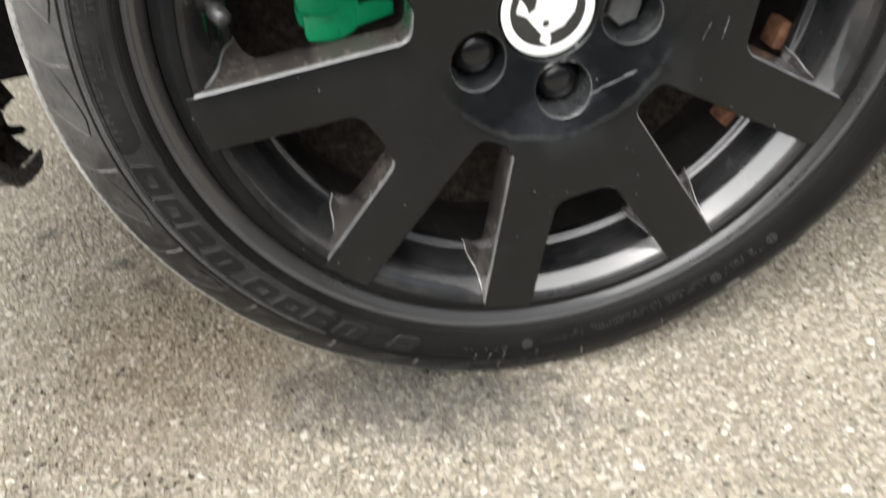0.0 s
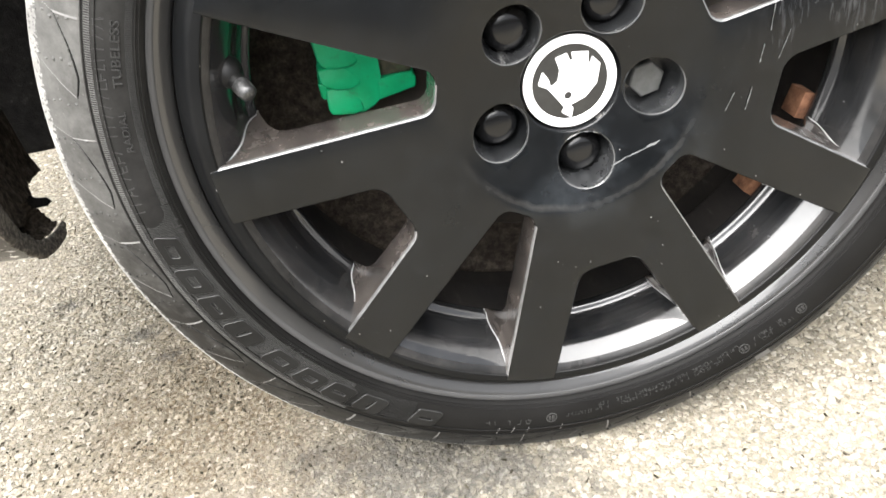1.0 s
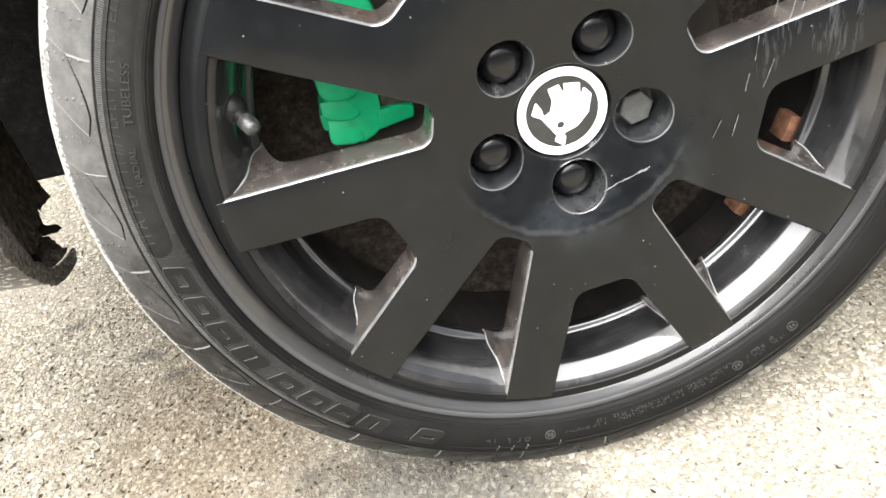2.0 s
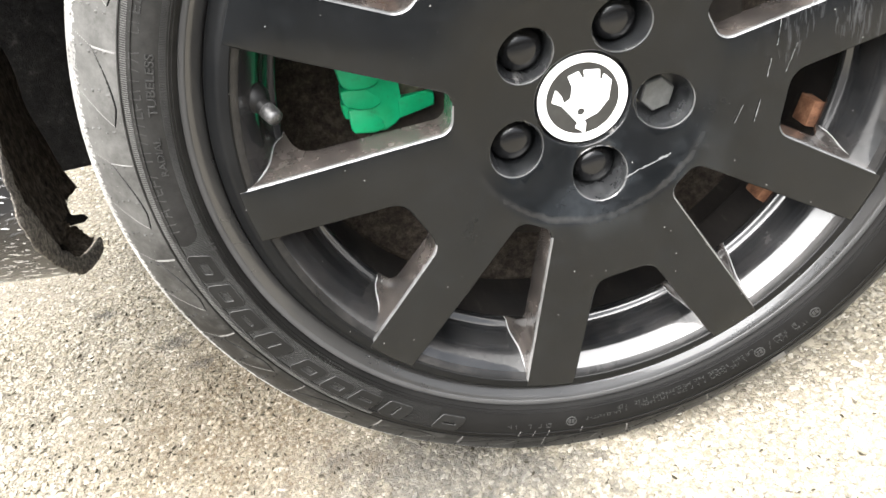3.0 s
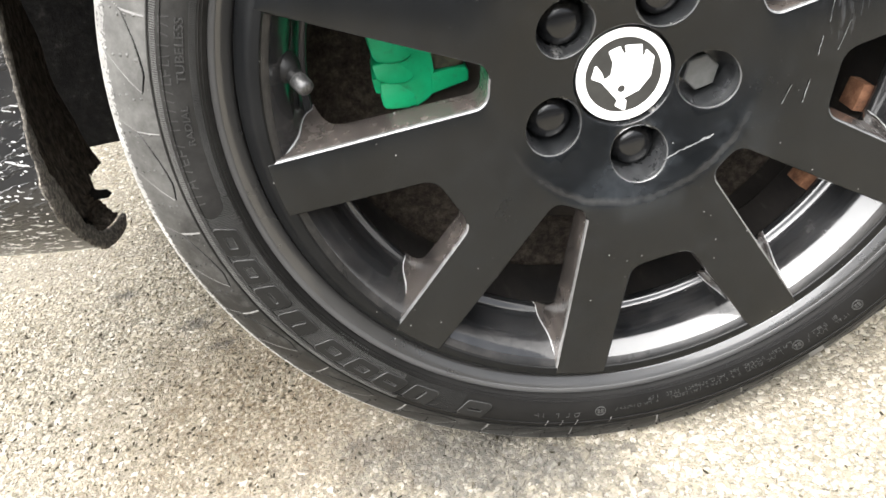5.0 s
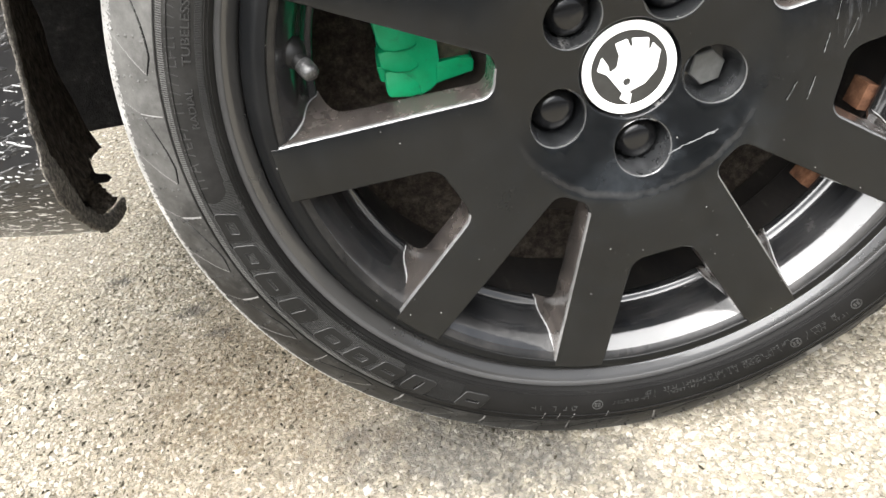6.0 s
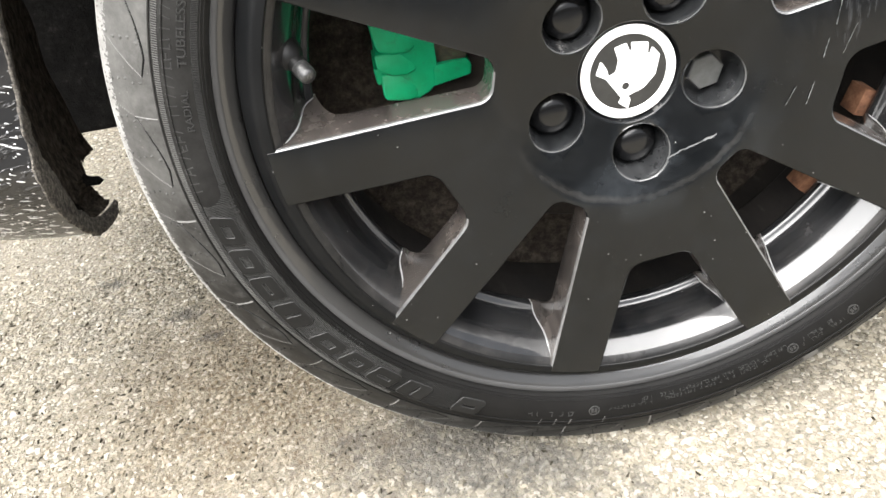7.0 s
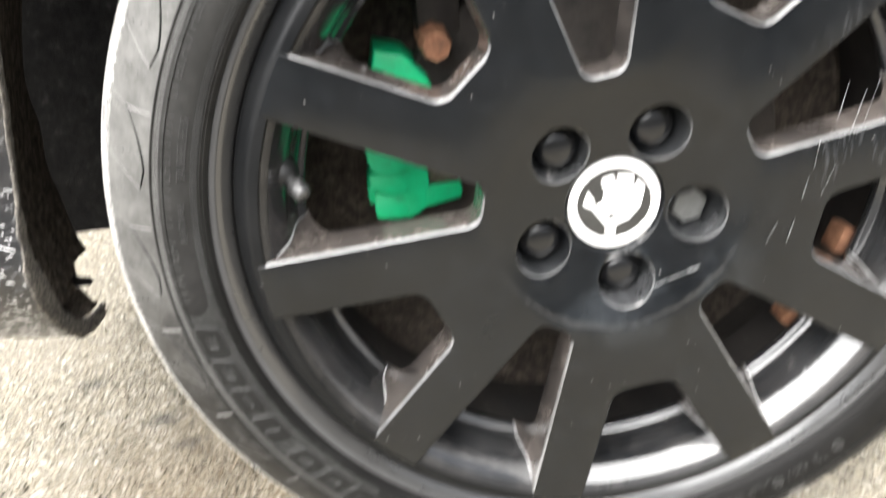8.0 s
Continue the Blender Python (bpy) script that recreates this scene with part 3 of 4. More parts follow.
tyre = part("tyre", bm, [MAT_TREAD, MAT_GROOVE, MAT_SIPE, MAT_WORN_SHEEN], wheel, "black low-profile tyre with a worn grey shoulder", sharp=50)

bm = bmesh.new()
angles_half = [0.5 * k for k in range(720)]
revolve(side_line, angles_half, True, bm, 0, tyre_point)
part("sidewall", bm, MAT_SIDEWALL, tyre, "black rubber sidewall with raised lettering")


# knurled rings, the plain rib beside the rim and the ridge at the shoulder
TONGUE_R, TONGUE_A, TONGUE_H = 0.2832, 184.6, 0.0086


def knurl(name, r0, r1, a0, a1, pitch, slant, label, lift=0.0005, tongue=0, mat=MAT_KNURL):
    """A band of fine raised ribs, each a small ridge across the band; beside the rounded end of the plain field they are cut short."""
    verts, faces = [], []
    step = math.degrees(pitch / r0)
    lo_r, hi_r = r0, r1
    for k in range(int((a1 - a0) / step)):
        a = a0 + k * step
        b = len(verts)
        if tongue:
            d = radians(a - TONGUE_A) * TONGUE_R
            h = math.sqrt(max(0.0, TONGUE_H ** 2 - max(0.0, d) ** 2))
            r0, r1 = (lo_r, min(hi_r, TONGUE_R - h)) if tongue < 0 else (max(lo_r, TONGUE_R + h), hi_r)
            if r1 - r0 < 0.0004:
                continue
        n = 5 if r1 - r0 > 0.006 else 2
        for i in range(n):
            r = r0 + (r1 - r0) * i / (n - 1)
            for off, h in ((-0.33, -0.0002), (-0.14, lift), (0.14, lift), (0.33, -0.0002)):
                verts.append(tyre_point(r, a + slant * i / (n - 1) + off * step, side_y(r) - h))
        for i in range(n - 1):
            c = b + 4 * i
            faces += [(c + j, c + j + 1, c + j + 5, c + j + 4) for j in range(3)]
        e = b + 4 * (n - 1)
        faces += [(b, b + 1, b + 2, b + 3), (e, e + 1, e + 2, e + 3)]
    me = bpy.data.meshes.new(name)
    me.from_pydata(verts, [], faces)
    me.materials.append(mat)
    ob = new(name, me)
    ob.parent = tyre
    return tagged(ob, label)


knurl("knurled_band", 0.2922, 0.2956, 130, 228, 0.0014, 0.0, "finely ribbed rubber band", mat=MAT_BAND)
knurl("knurled_band", 0.2700, 0.2738, 130, 183.9, 0.0010, 0.0, "finely ribbed rubber band", mat=MAT_BAND_DULL)
# the panel's last stretch is darker, nearer the plain sidewall
for a0, a1, faint in ((183.9, 227.0, MAT_KNURL), (227.0, 238.4, MAT_KNURL_FAINT)):
    knurl("knurled_panel", 0.2700, 0.2832, a0, a1, 0.0011, -0.25, "finely ribbed panel behind raised blocks", 0.0004, -1, faint)
    knurl("knurled_panel", 0.2833, 0.2918, a0, a1, 0.0011, -0.2, "finely ribbed panel behind raised blocks", 0.0004, 1, faint)
bm = bmesh.new()
for r_c, w in ((0.2972, 0.0009), (0.2668, 0.0006), (0.2686, 0.0005), (0.2896, 0.0004)):
    revolve([(r_c - w, side_y(r_c) + 0.001), (r_c - w * 0.6, side_y(r_c) - 0.0006), (r_c, side_y(r_c) - 0.0009),
             (r_c + w * 0.6, side_y(r_c) - 0.0006), (r_c + w, side_y(r_c) + 0.001)], angles_half, True, bm, 0, tyre_point)
part("sidewall_rib", bm, MAT_SIDEWALL, tyre)


def wrap(me_pts, r_base, a_start, flip=1.0):
    """Flat (u, v) points laid on the sidewall: u runs clockwise seen from outside, v outwards."""
    out = []
    for u, v, h in me_pts:
        r = r_base + v
        a = a_start - math.degrees(u / r_base) * flip
        out.append(tyre_point(r, a, side_y(r) - h))
    return out


def raised_shape(bm, outline, r_base, a_start, lift=0.0017, holes=(), chamfer=0.0):
    """A raised plain shape on the sidewall from a 2D outline (metres), with its edge cut off aslant."""
    loops = [outline, *holes]
    tops = []
    for i, lp in enumerate(loops):
        low = [bm.verts.new(p) for p in wrap([(u, v, -0.0005) for u, v in lp], r_base, a_start)]
        if chamfer:
            in_lp = offset_loop([Vector(p) for p in lp], chamfer if i == 0 else -chamfer)
            mid = [bm.verts.new(p) for p in wrap([(u, v, lift - chamfer) for u, v in lp], r_base, a_start)]
            top = [bm.verts.new(p) for p in wrap([(u, v, lift) for u, v in in_lp], r_base, a_start)]
            bridge(bm, top, mid, 1)
            bridge(bm, mid, low)
        else:
            top = [bm.verts.new(p) for p in wrap([(u, v, lift) for u, v in lp], r_base, a_start)]
            bridge(bm, top, low)
        tops.append(top)
    fill(bm, tops)


def bar(u0, u1, v0, v1, slant=0.0, n=4):
    """A slanted bar's outline, cut fine along its length so that it bends with the wheel."""
    lo = [(u0 + (u1 - u0) * k / n, v0) for k in range(n + 1)]
    hi = [(u1 - (u1 - u0) * k / n + slant, v1) for k in range(n + 1)]
    return lo + hi


# the maker's large lettering, kept as plain slanted shapes with rounded corners
def slanted(u0, u1, v0, v1, lean, r, steps=3):
    """A leaning rounded block's outline."""
    pts = [(u0 + lean * v0, v0), (u1 + lean * v0, v0), (u1 + lean * v1, v1), (u0 + lean * v1, v1)]
    return [tuple(p) for p in rounded(pts, [r] * 4, steps)]


for a, wide, kind in ((193.4, 0.0225, 0), (198.6, 0.0215, 1), (203.8, 0.0215, 2), (209.9, 0.0245, 3),
                      (217.0, 0.0225, 0), (222.5, 0.0215, 1), (227.8, 0.0215, 2), (233.6, 0.0225, 3), (243.2, 0.0220, 4)):
    bm = bmesh.new()
    H, lean = 0.0158, 0.42
    slot = (wide * 0.30, wide * 0.70, H * 0.34, H * 0.66) if kind in (0, 1) else (wide * 0.26, wide * 0.74, H * 0.44, H * 0.56)
    if kind == 3:
        slot = (wide * 0.46, wide * 0.54, H * 0.20, H * 0.80)
    # chamfers use a paler rubber that paints the light a bevel catches
    raised_shape(bm, slanted(0, wide, 0, H, lean, 0.0030), 0.2740, a, 0.0012, chamfer=0.0004, holes=[slanted(*slot, lean, 0.0005)])
    part("raised_block", bm, [MAT_LETTER, MAT_RIDGE], tyre, "smooth raised rubber block")


def text_mesh(text, size):
    cu = bpy.data.curves.new("letters", "FONT")
    cu.body, cu.size, cu.resolution_u = text, size, 3
    ob = bpy.data.objects.new("letters", cu)
    scene.collection.objects.link(ob)
    dg = bpy.context.evaluated_depsgraph_get()
    me = bpy.data.meshes.new_from_object(ob.evaluated_get(dg))
    bpy.data.objects.remove(ob)
    bpy.data.curves.remove(cu)
    return me


def side_text(text, size, r_base, a_start, stretch=1.0, lift=0.0007):
    me = text_mesh(text, size)
    bm = bmesh.new()
    bm.from_mesh(me)
    bpy.data.meshes.remove(me)
    ex = bmesh.ops.extrude_face_region(bm, geom=list(bm.faces))
    tops = {v for v in ex["geom"] if isinstance(v, bmesh.types.BMVert)}
    for v in list(bm.verts):
        v.co = wrap([(v.co.x * stretch, v.co.y, lift if v in tops else -0.0004)], r_base, a_start)[0]
    return part("sidewall_lettering", bm, MAT_KNURL_PLAIN, tyre, "small raised rubber lettering")


MAT_KNURL_PLAIN = rubber("raised_small_lettering", (0.018, 0.018, 0.018), (0.045, 0.045, 0.0435), 0.38)
side_text("TUBELESS", 0.0072, 0.2765, 167.3, 1.27)
side_text("RADIAL", 0.0060, 0.2775, 175.6, 1.27)


def tiny_bars(r, a0, a1, height, seed, step=0.0042):
    """A row of thin raised strokes that stands for lettering too small to read."""
    rnd = random.Random(seed)
    bm = bmesh.new()
    a = a0
    while a > a1:
        w = rnd.uniform(0.55, 0.8) * step
        t = 0.12 * step
        lean = rnd.choice((-0.25, 0.0, 0.3)) * step
        if rnd.random() > 0.14:
            raised_shape(bm, bar(0, t, 0, height, lean, 1), r, a, 0.00035)
            for v in rnd.sample((0.0, 0.42, 0.84), rnd.choice((0, 1, 2))):
                raised_shape(bm, bar(t + lean * v, w + lean * v, height * v, height * v + t, lean * 0.1, 1), r, a, 0.00035)
        a -= math.degrees(step / r)
    part("sidewall_marking", bm, MAT_KNURL_PLAIN, tyre, "row of small raised rubber marks")


tiny_bars(0.2848, 185, 140, 0.0058, 3, 0.0058)
tiny_bars(0.2690, 188.4, 185.8, 0.0048, 14, 0.0050)
tiny_bars(0.2670, 218.5, 212.5, 0.0026, 4, 0.0024)
tiny_bars(0.2790, 258.5, 250.5, 0.0045, 5, 0.0044)
tiny_bars(0.2725, 296, 270, 0.0032, 6, 0.0030)
tiny_bars(0.2770, 294, 265, 0.0030, 7, 0.0028)
tiny_bars(0.2745, 306, 299, 0.0035, 8, 0.0036)
tiny_bars(0.2795, 306, 298, 0.0032, 9, 0.0032)
for a in (262.0, 296.8, 308.0):
    bm = bmesh.new()
    raised_shape(bm, [(0.0046 * math.cos(t * 0.3142), 0.0046 * math.sin(t * 0.3142) + 0.0005) for t in range(20)], 0.2785, a, 0.0006,
                 holes=[[(0.0038 * math.cos(t * 0.3142), 0.0038 * math.sin(t * 0.3142) + 0.0005) for t in range(20)]])
    raised_shape(bm, bar(-0.0024, -0.0004, -0.0014, 0.0024, 0, 1), 0.2785, a, 0.0006)
    raised_shape(bm, bar(0.0006, 0.0024, -0.0014, 0.0024, 0, 1), 0.2785, a, 0.0006)
    part("approval_mark", bm, MAT_KNURL_PLAIN, tyre, "small raised ring mark")
for a in (253.3, 255.8, 258.3, 264.0):
    bm = bmesh.new()
    raised_shape(bm, bar(0, 0.0004, 0.0, 0.0072, 0.001, 2), 0.2868, a, 0.0007)
    part("mould_tick", bm, MAT_SIPE, tyre, "thin pale moulding line")

# rim: lip, barrel, spokes
FULL = [0.75 * k for k in range(480)]
bm = revolve(smooth_profile([(0.2660, 0.006), (0.2656, -0.0036), (0.2648, -0.0058), (0.2630, -0.0064), (0.2608, -0.0060), (0.2599, -0.0052)], 4), FULL)
rim = part("rim", bm, MAT_LIP, wheel, "dull grey outer lip of a black alloy rim")
bm = revolve(smooth_profile([(0.2599, -0.0052), (0.2576, -0.0038), (0.2550, -0.0018), (0.2526, 0.0002), (0.2513, 0.0020)], 4), FULL)
part("lip_slope", bm, MAT_LIP_SLOPE, rim, "darker grey inner slope of the lip")
bm = revolve(smooth_profile([(0.2513, 0.0020), (0.2510, 0.0036), (0.2505, 0.0042), (0.2500, 0.0030), (0.2498, 0.0006)], 4), FULL)
part("lip_groove", bm, MAT_STEP, rim, "black groove inside the rim lip")
FACE = [(0.2498, 0.0006), (0.2490, -0.0014), (0.2450, -0.0066), (0.2424, -0.0096), (0.2400, -0.0112), (0.2370, -0.0116), (0.2348, -0.0117), (0.2340, -0.0115), (0.2335, -0.0108), (0.2333, -0.0100)]
bm = revolve(smooth_profile(FACE, 4), FULL)
part("outer_ring", bm, MAT_RING, rim, "satin black ring that joins the spoke ends")
bm = revolve(smooth_profile([(0.2338, -0.0117), (0.2335, -0.0113), (0.2332, -0.0104)], 3), FULL)
part("ring_edge", bm, MAT_STEP, rim, "fine worn edge of the outer ring")
CONE = [(0.2333, -0.0100)]
for slope, length in ((62, 0.0020), (53, 0.0020), (44, 0.0020), (34, 0.0053), (31, 0.0053), (29, 0.0053), (22, 0.0053), (14, 0.0053), (11, 0.0053), (15, 0.0053), (28, 0.0053), (51, 0.0053)):
    CONE.append((CONE[-1][0] - length * math.sin(radians(slope)), CONE[-1][1] + length * math.cos(radians(slope))))
CONE += [(0.2072, 0.0405), (0.2085, 0.0420)]
cone_line = smooth_profile(CONE, 5)
part("barrel_edge", revolve(cone_line[:16], FULL), MAT_BARREL_EDGE, rim, "rounded satin black edge of the barrel")
bm = revolve(cone_line[15:], FULL)
part("barrel", bm, MAT_BARREL, rim, "gloss black dished rim barrel")
bm = revolve([(0.2085, 0.0420), (0.2125, 0.050), (0.2130, 0.085), (0.225, 0.100), (0.229, 0.190), (0.245, 0.200), (0.262, 0.202)], FULL)
part("inner_barrel", bm, MAT_DUSTY, rim, "brown brake-dusted inner barrel")


R_END = 0.2402


def spoke_outline():
    """The star of ten spokes, counter-clockwise, with five deep narrow and five shallow wide windows: its front and its back, which
    is fuller where the spokes run into the barrel."""
    front, rear = [], []
    for k in range(5):
        for ang, u_in, v_in, slope, r_c in ((B_ANGLE + 72 * k, 0.1396, 0.0218, 0.410, 0.0135), (A_ANGLE + 72 * k, 0.0940, 0.0128, 0.255, 0.0098)):
            ax = Vector((math.cos(radians(ang)), math.sin(radians(ang))))
            tx = Vector((-ax.y, ax.x))
            v_at = lambda u: v_in + slope * (u - u_in)
            # where the window's side meets the end circle
            A2, B2, C2 = 1 + slope ** 2, 2 * slope * (v_in - slope * u_in), (v_in - slope * u_in) ** 2 - R_END ** 2
            u_out = (-B2 + math.sqrt(B2 * B2 - 4 * A2 * C2)) / (2 * A2)
            half = math.degrees(math.atan2(v_at(u_out), u_out))
            u1 = 0.190
            us = [u1 + (u_out - u1) * k / 8 for k in range(1, 9)]
            inner = rounded([(u1, -v_at(u1)), (u_in, -v_in), (u_in, v_in), (u1, v_at(u1))], [0, r_c, r_c, 0], 7)
            f = [(u, -v_at(u)) for u in reversed(us)] + list(inner) + [(u, v_at(u)) for u in us]
            d = 0.0014
            w1 = 0.184
            flare = 0.0105 if u_in < 0.1 else 0.0088
            ws = [(w1 + 0.0205 * k / 8, v_at(w1 + 0.0205 * k / 8) - d - flare * (k / 8) ** 3.2) for k in range(1, 9)]
            inner = rounded([(w1, d - v_at(w1)), (u_in + d, d - v_in), (u_in + d, v_in - d), (w1, v_at(w1) - d)], [0, r_c, r_c, 0], 7)
            g = [(w, -v) for w, v in reversed(ws)] + list(inner) + ws
            front += [ax * u + tx * v for u, v in f]
            rear += [ax * u + tx * v for u, v in g]
            # the spoke's outer end follows the circle
            nxt_half = 14.2 if u_in < 0.1 else 11.2
            for q in range(1, 4):
                a = radians(ang + half + (36 - half - nxt_half) * q / 4)
                end = Vector((math.cos(a), math.sin(a)))
                front.append(end * R_END)
                rear.append(end * 0.226)
    return front, rear


def face_y(r):
    """Depth of the spokes' front: a shallow dish round the hub."""
    return float(np.interp(r, [0.0, 0.036, 0.044, 0.056, 0.068, 0.077, 0.0835, 0.0885, 0.093, 0.104, 0.14, 0.2335, 0.2392, 0.25], [0.0062, 0.0062, 0.0040, 0.0010, -0.0020, -0.0046, -0.0070, -0.0088, -0.0098, -0.0107, -0.0114, -0.0122, -0.0119, -0.0118]))


star, star_back = spoke_outline()


def back_y(r):
    """Depth of the spokes' back edge: deepest where they run into the barrel."""
    return float(np.interp(r, [0.10, 0.17, 0.186, 0.196, 0.2025, 0.207, 0.25], [0.0135, 0.0145, 0.0170, 0.0215, 0.0300, 0.0405, 0.0405]))


bm = bmesh.new()
dish = [ring_verts(bm, circle(r, 120), face_y) for r in (0.0905, 0.0885, 0.0865, 0.084, 0.0815, 0.079, 0.076)]
for a, b in zip(dish, dish[1:]):
    bridge(bm, a, b)
c_out, c_in = dish[0], dish[-1]
l0 = ring_verts(bm, offset_loop(star, 0.0032), face_y)
l1 = ring_verts(bm, offset_loop(star, 0.0014), lambda r: face_y(r) + 0.0003)
l2 = ring_verts(bm, offset_loop(star, 0.0004), lambda r: face_y(r) + 0.0011)
l3 = ring_verts(bm, star, lambda r: face_y(r) + 0.0026)
l4 = ring_verts(bm, star_back, back_y)
l5 = ring_verts(bm, offset_loop(star_back, 0.0012), lambda r: back_y(r) + 0.0012)
bridge(bm, l0, l1)
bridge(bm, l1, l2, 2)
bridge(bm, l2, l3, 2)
wall = l3
for t in (0.2, 0.4, 0.6, 0.8):
    mid = [bm.verts.new((p.co.x + (q.co.x - p.co.x) * t ** 1.35, p.co.y + (q.co.y - p.co.y) * t, p.co.z + (q.co.z - p.co.z) * t ** 1.35)) for p, q in zip(l3, l4)]
    bridge(bm, wall, mid, 1)
    wall = mid
bridge(bm, wall, l4, 1)
bridge(bm, l4, l5, 1)
fill(bm, [l0, c_out])
back = ring_verts(bm, circle(0.0840, 120), 0.0150)
fill(bm, [l5, back], 1)
bmesh.ops.recalc_face_normals(bm, faces=bm.faces)
# only upward bevels keep the pale colour, painting the sky they catch
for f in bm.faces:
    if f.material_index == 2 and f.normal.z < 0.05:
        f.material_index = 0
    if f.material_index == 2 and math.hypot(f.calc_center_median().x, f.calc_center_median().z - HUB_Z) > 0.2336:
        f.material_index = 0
# hub plate with its five bolt wells
bolts = [(0.056 * math.cos(radians(60.2 + 72 * k)), 0.056 * math.sin(radians(60.2 + 72 * k))) for k in range(5)]
holes = []
for bx, by in bolts:
    prof = [(0.0206, -0.0020), (0.0202, -0.0018), (0.0196, -0.0008), (0.0188, 0.006), (0.0172, 0.0190), (0.0160, 0.0260)]
    rings = [ring_verts(bm, circle(r, 40, bx, by), (lambda g, d=y + 0.002: face_y(g) + d) if y < 0.005 else y) for r, y in prof]
    for q, (a, b) in enumerate(zip(rings, rings[1:])):
        bridge(bm, a, b, 2 if q == 1 else (0 if q == 0 else 3))
    bm.faces.new(rings[-1]).material_index = 3
    holes.append(rings[0])
hub_in = ring_verts(bm, circle(0.0352, 80), 0.0062)
between = [p for r in (0.040, 0.045, 0.050, 0.055, 0.060, 0.065, 0.070, 0.0735) for p in circle(r, 72, 0.0, 0.0, r * 50)
           if min(math.hypot(p[0] - bx, p[1] - by) for bx, by in bolts) > 0.0225]
fill(bm, [c_in, hub_in, *holes], 0, ring_verts(bm, between, face_y))
well = [ring_verts(bm, circle(r, 80), y) for r, y in ((0.0345, 0.0068), (0.0336, 0.0180))]
bridge(bm, hub_in, well[0], 0)
bridge(bm, well[0], well[1], 3)
bm.faces.new(well[1])
part("spokes", bm, [MAT_SPOKE, MAT_WALL, MAT_EDGE_GLINT, MAT_WELL], rim, "satin black ten-spoke centre with highlights painted on its upper edges", sharp=25)

# pale bead where each window's side meets the barrel, painting the ridge's glint
BARREL = smooth_profile(CONE[:-2], 5)


def barrel_r(y):
    return float(np.interp(y, [p[1] for p in BARREL], [p[0] for p in BARREL]))


def crest(i):
    """The line along which one side of a window meets the barrel, from the spoke's tip to the window's back edge."""
    a, b = star[i], star_back[i]
    ya, yb = face_y(a.length) + 0.0004, back_y(b.length)
    line = []
    for k in range(25):
        t = 0.11 + 0.89 * k / 24
        p, y = a.lerp(b, t ** 1.35), ya + (yb - ya) * t
        r = p.length
        if y > -0.0095:
            r = min(r, barrel_r(y) - 0.0002)
        p = p.normalized() * r
        line.append(Vector((p.x, y - 0.0003, HUB_Z + p.y)))
    return line


per_window = len(star) // 10
for w in range(10):
    for i in (0, per_window - 4):
        line = crest(w * per_window + i)
        n = len(line)
        bm = sweep(bmesh.new(), line, [0.0008 * min(1.0, 0.1 + k / 5) * (1 - 0.55 * k / (n - 1)) for k in range(n)], 8)
        part("web_crest", bm, MAT_CREST_GLINT, rim, "pale bead painting the ridge glint beside the barrel")

# pale scratches in the paint
def scratch(points, width, seed):
    """A thin uneven pale score on the spokes' front along (x, height) points."""
    rnd = random.Random(seed)
    bm = bmesh.new()
    line = []
    for (x0, z0), (x1, z1) in zip(points, points[1:]):
        line += [(x0 + (x1 - x0) * k / 7 + rnd.uniform(-1, 1) * width * 0.5, z0 + (z1 - z0) * k / 7 + rnd.uniform(-1, 1) * width * 0.5) for k in range(7)]
    d = Vector((points[-1][0] - points[0][0], points[-1][1] - points[0][1])).normalized()
    n = Vector((-d.y, d.x))
    rows = []
    for x, z in line:
        w = width * rnd.uniform(0.15, 1.0)
        row = []
        for sgn in (-1, 1):
            px, pz = x + n.x * w * sgn, z + n.y * w * sgn
            row.append(bm.verts.new((px, face_y(math.hypot(px, pz - HUB_Z)) - 0.00012, pz)))
        rows.append(row)
    for a, b in zip(rows, rows[1:]):
        bm.faces.new((a[0], a[1], b[1], b[0]))
    part("scratch", bm, MAT_SCORE, rim, "pale scratch in the black paint")


scratch([(0.023, 0.265), (0.032, 0.269), (0.047, 0.274), (0.058, 0.279)], 0.0006, 1)
scratch([(0.045, 0.2732), (0.0505, 0.2762), (0.0555, 0.2768)], 0.0009, 2)
for i, (a, b, w) in enumerate((((0.100, 0.294), (0.107, 0.308), 0.0010), ((0.114, 0.292), (0.119, 0.310), 0.0014), ((0.122, 0.323), (0.125, 0.338), 0.0016),
                               ((0.128, 0.344), (0.130, 0.364), 0.0012), ((0.135, 0.324), (0.143, 0.346), 0.0008),
                               ((0.139, 0.372), (0.145, 0.402), 0.0010), ((0.150, 0.366), (0.158, 0.398), 0.0012), ((0.158, 0.372), (0.166, 0.404), 0.0008))):
    scratch([a, b], w * 0.30, 10 + i)
# centre cap with a plain fan-shaped emblem
bm = bmesh.new()
CAP_Y = 0.0085
prof = [(0.0326, 0.0165), (0.0326, CAP_Y + 0.0016), (0.0321, CAP_Y + 0.0004), (0.0312, CAP_Y), (0.0262, CAP_Y), (0.0257, CAP_Y + 0.0006)]
rings = [ring_verts(bm, circle(r, 80), y) for r, y in prof]
for a, b in zip(rings, rings[1:]):
    bridge(bm, a, b)
bm.faces.new(rings[-1])
for f in bm.faces:
    f.material_index = 1 if (f.calc_center_median().y > CAP_Y + 0.0004 and len(f.verts) > 10) or math.hypot(f.calc_center_median().x, f.calc_center_median().z - HUB_Z) > 0.0318 else 0
cap = part("centre_cap", bm, [MAT_WHITE, MAT_BLACK], wheel, "black centre cap with a white ring")
bm = bmesh.new()
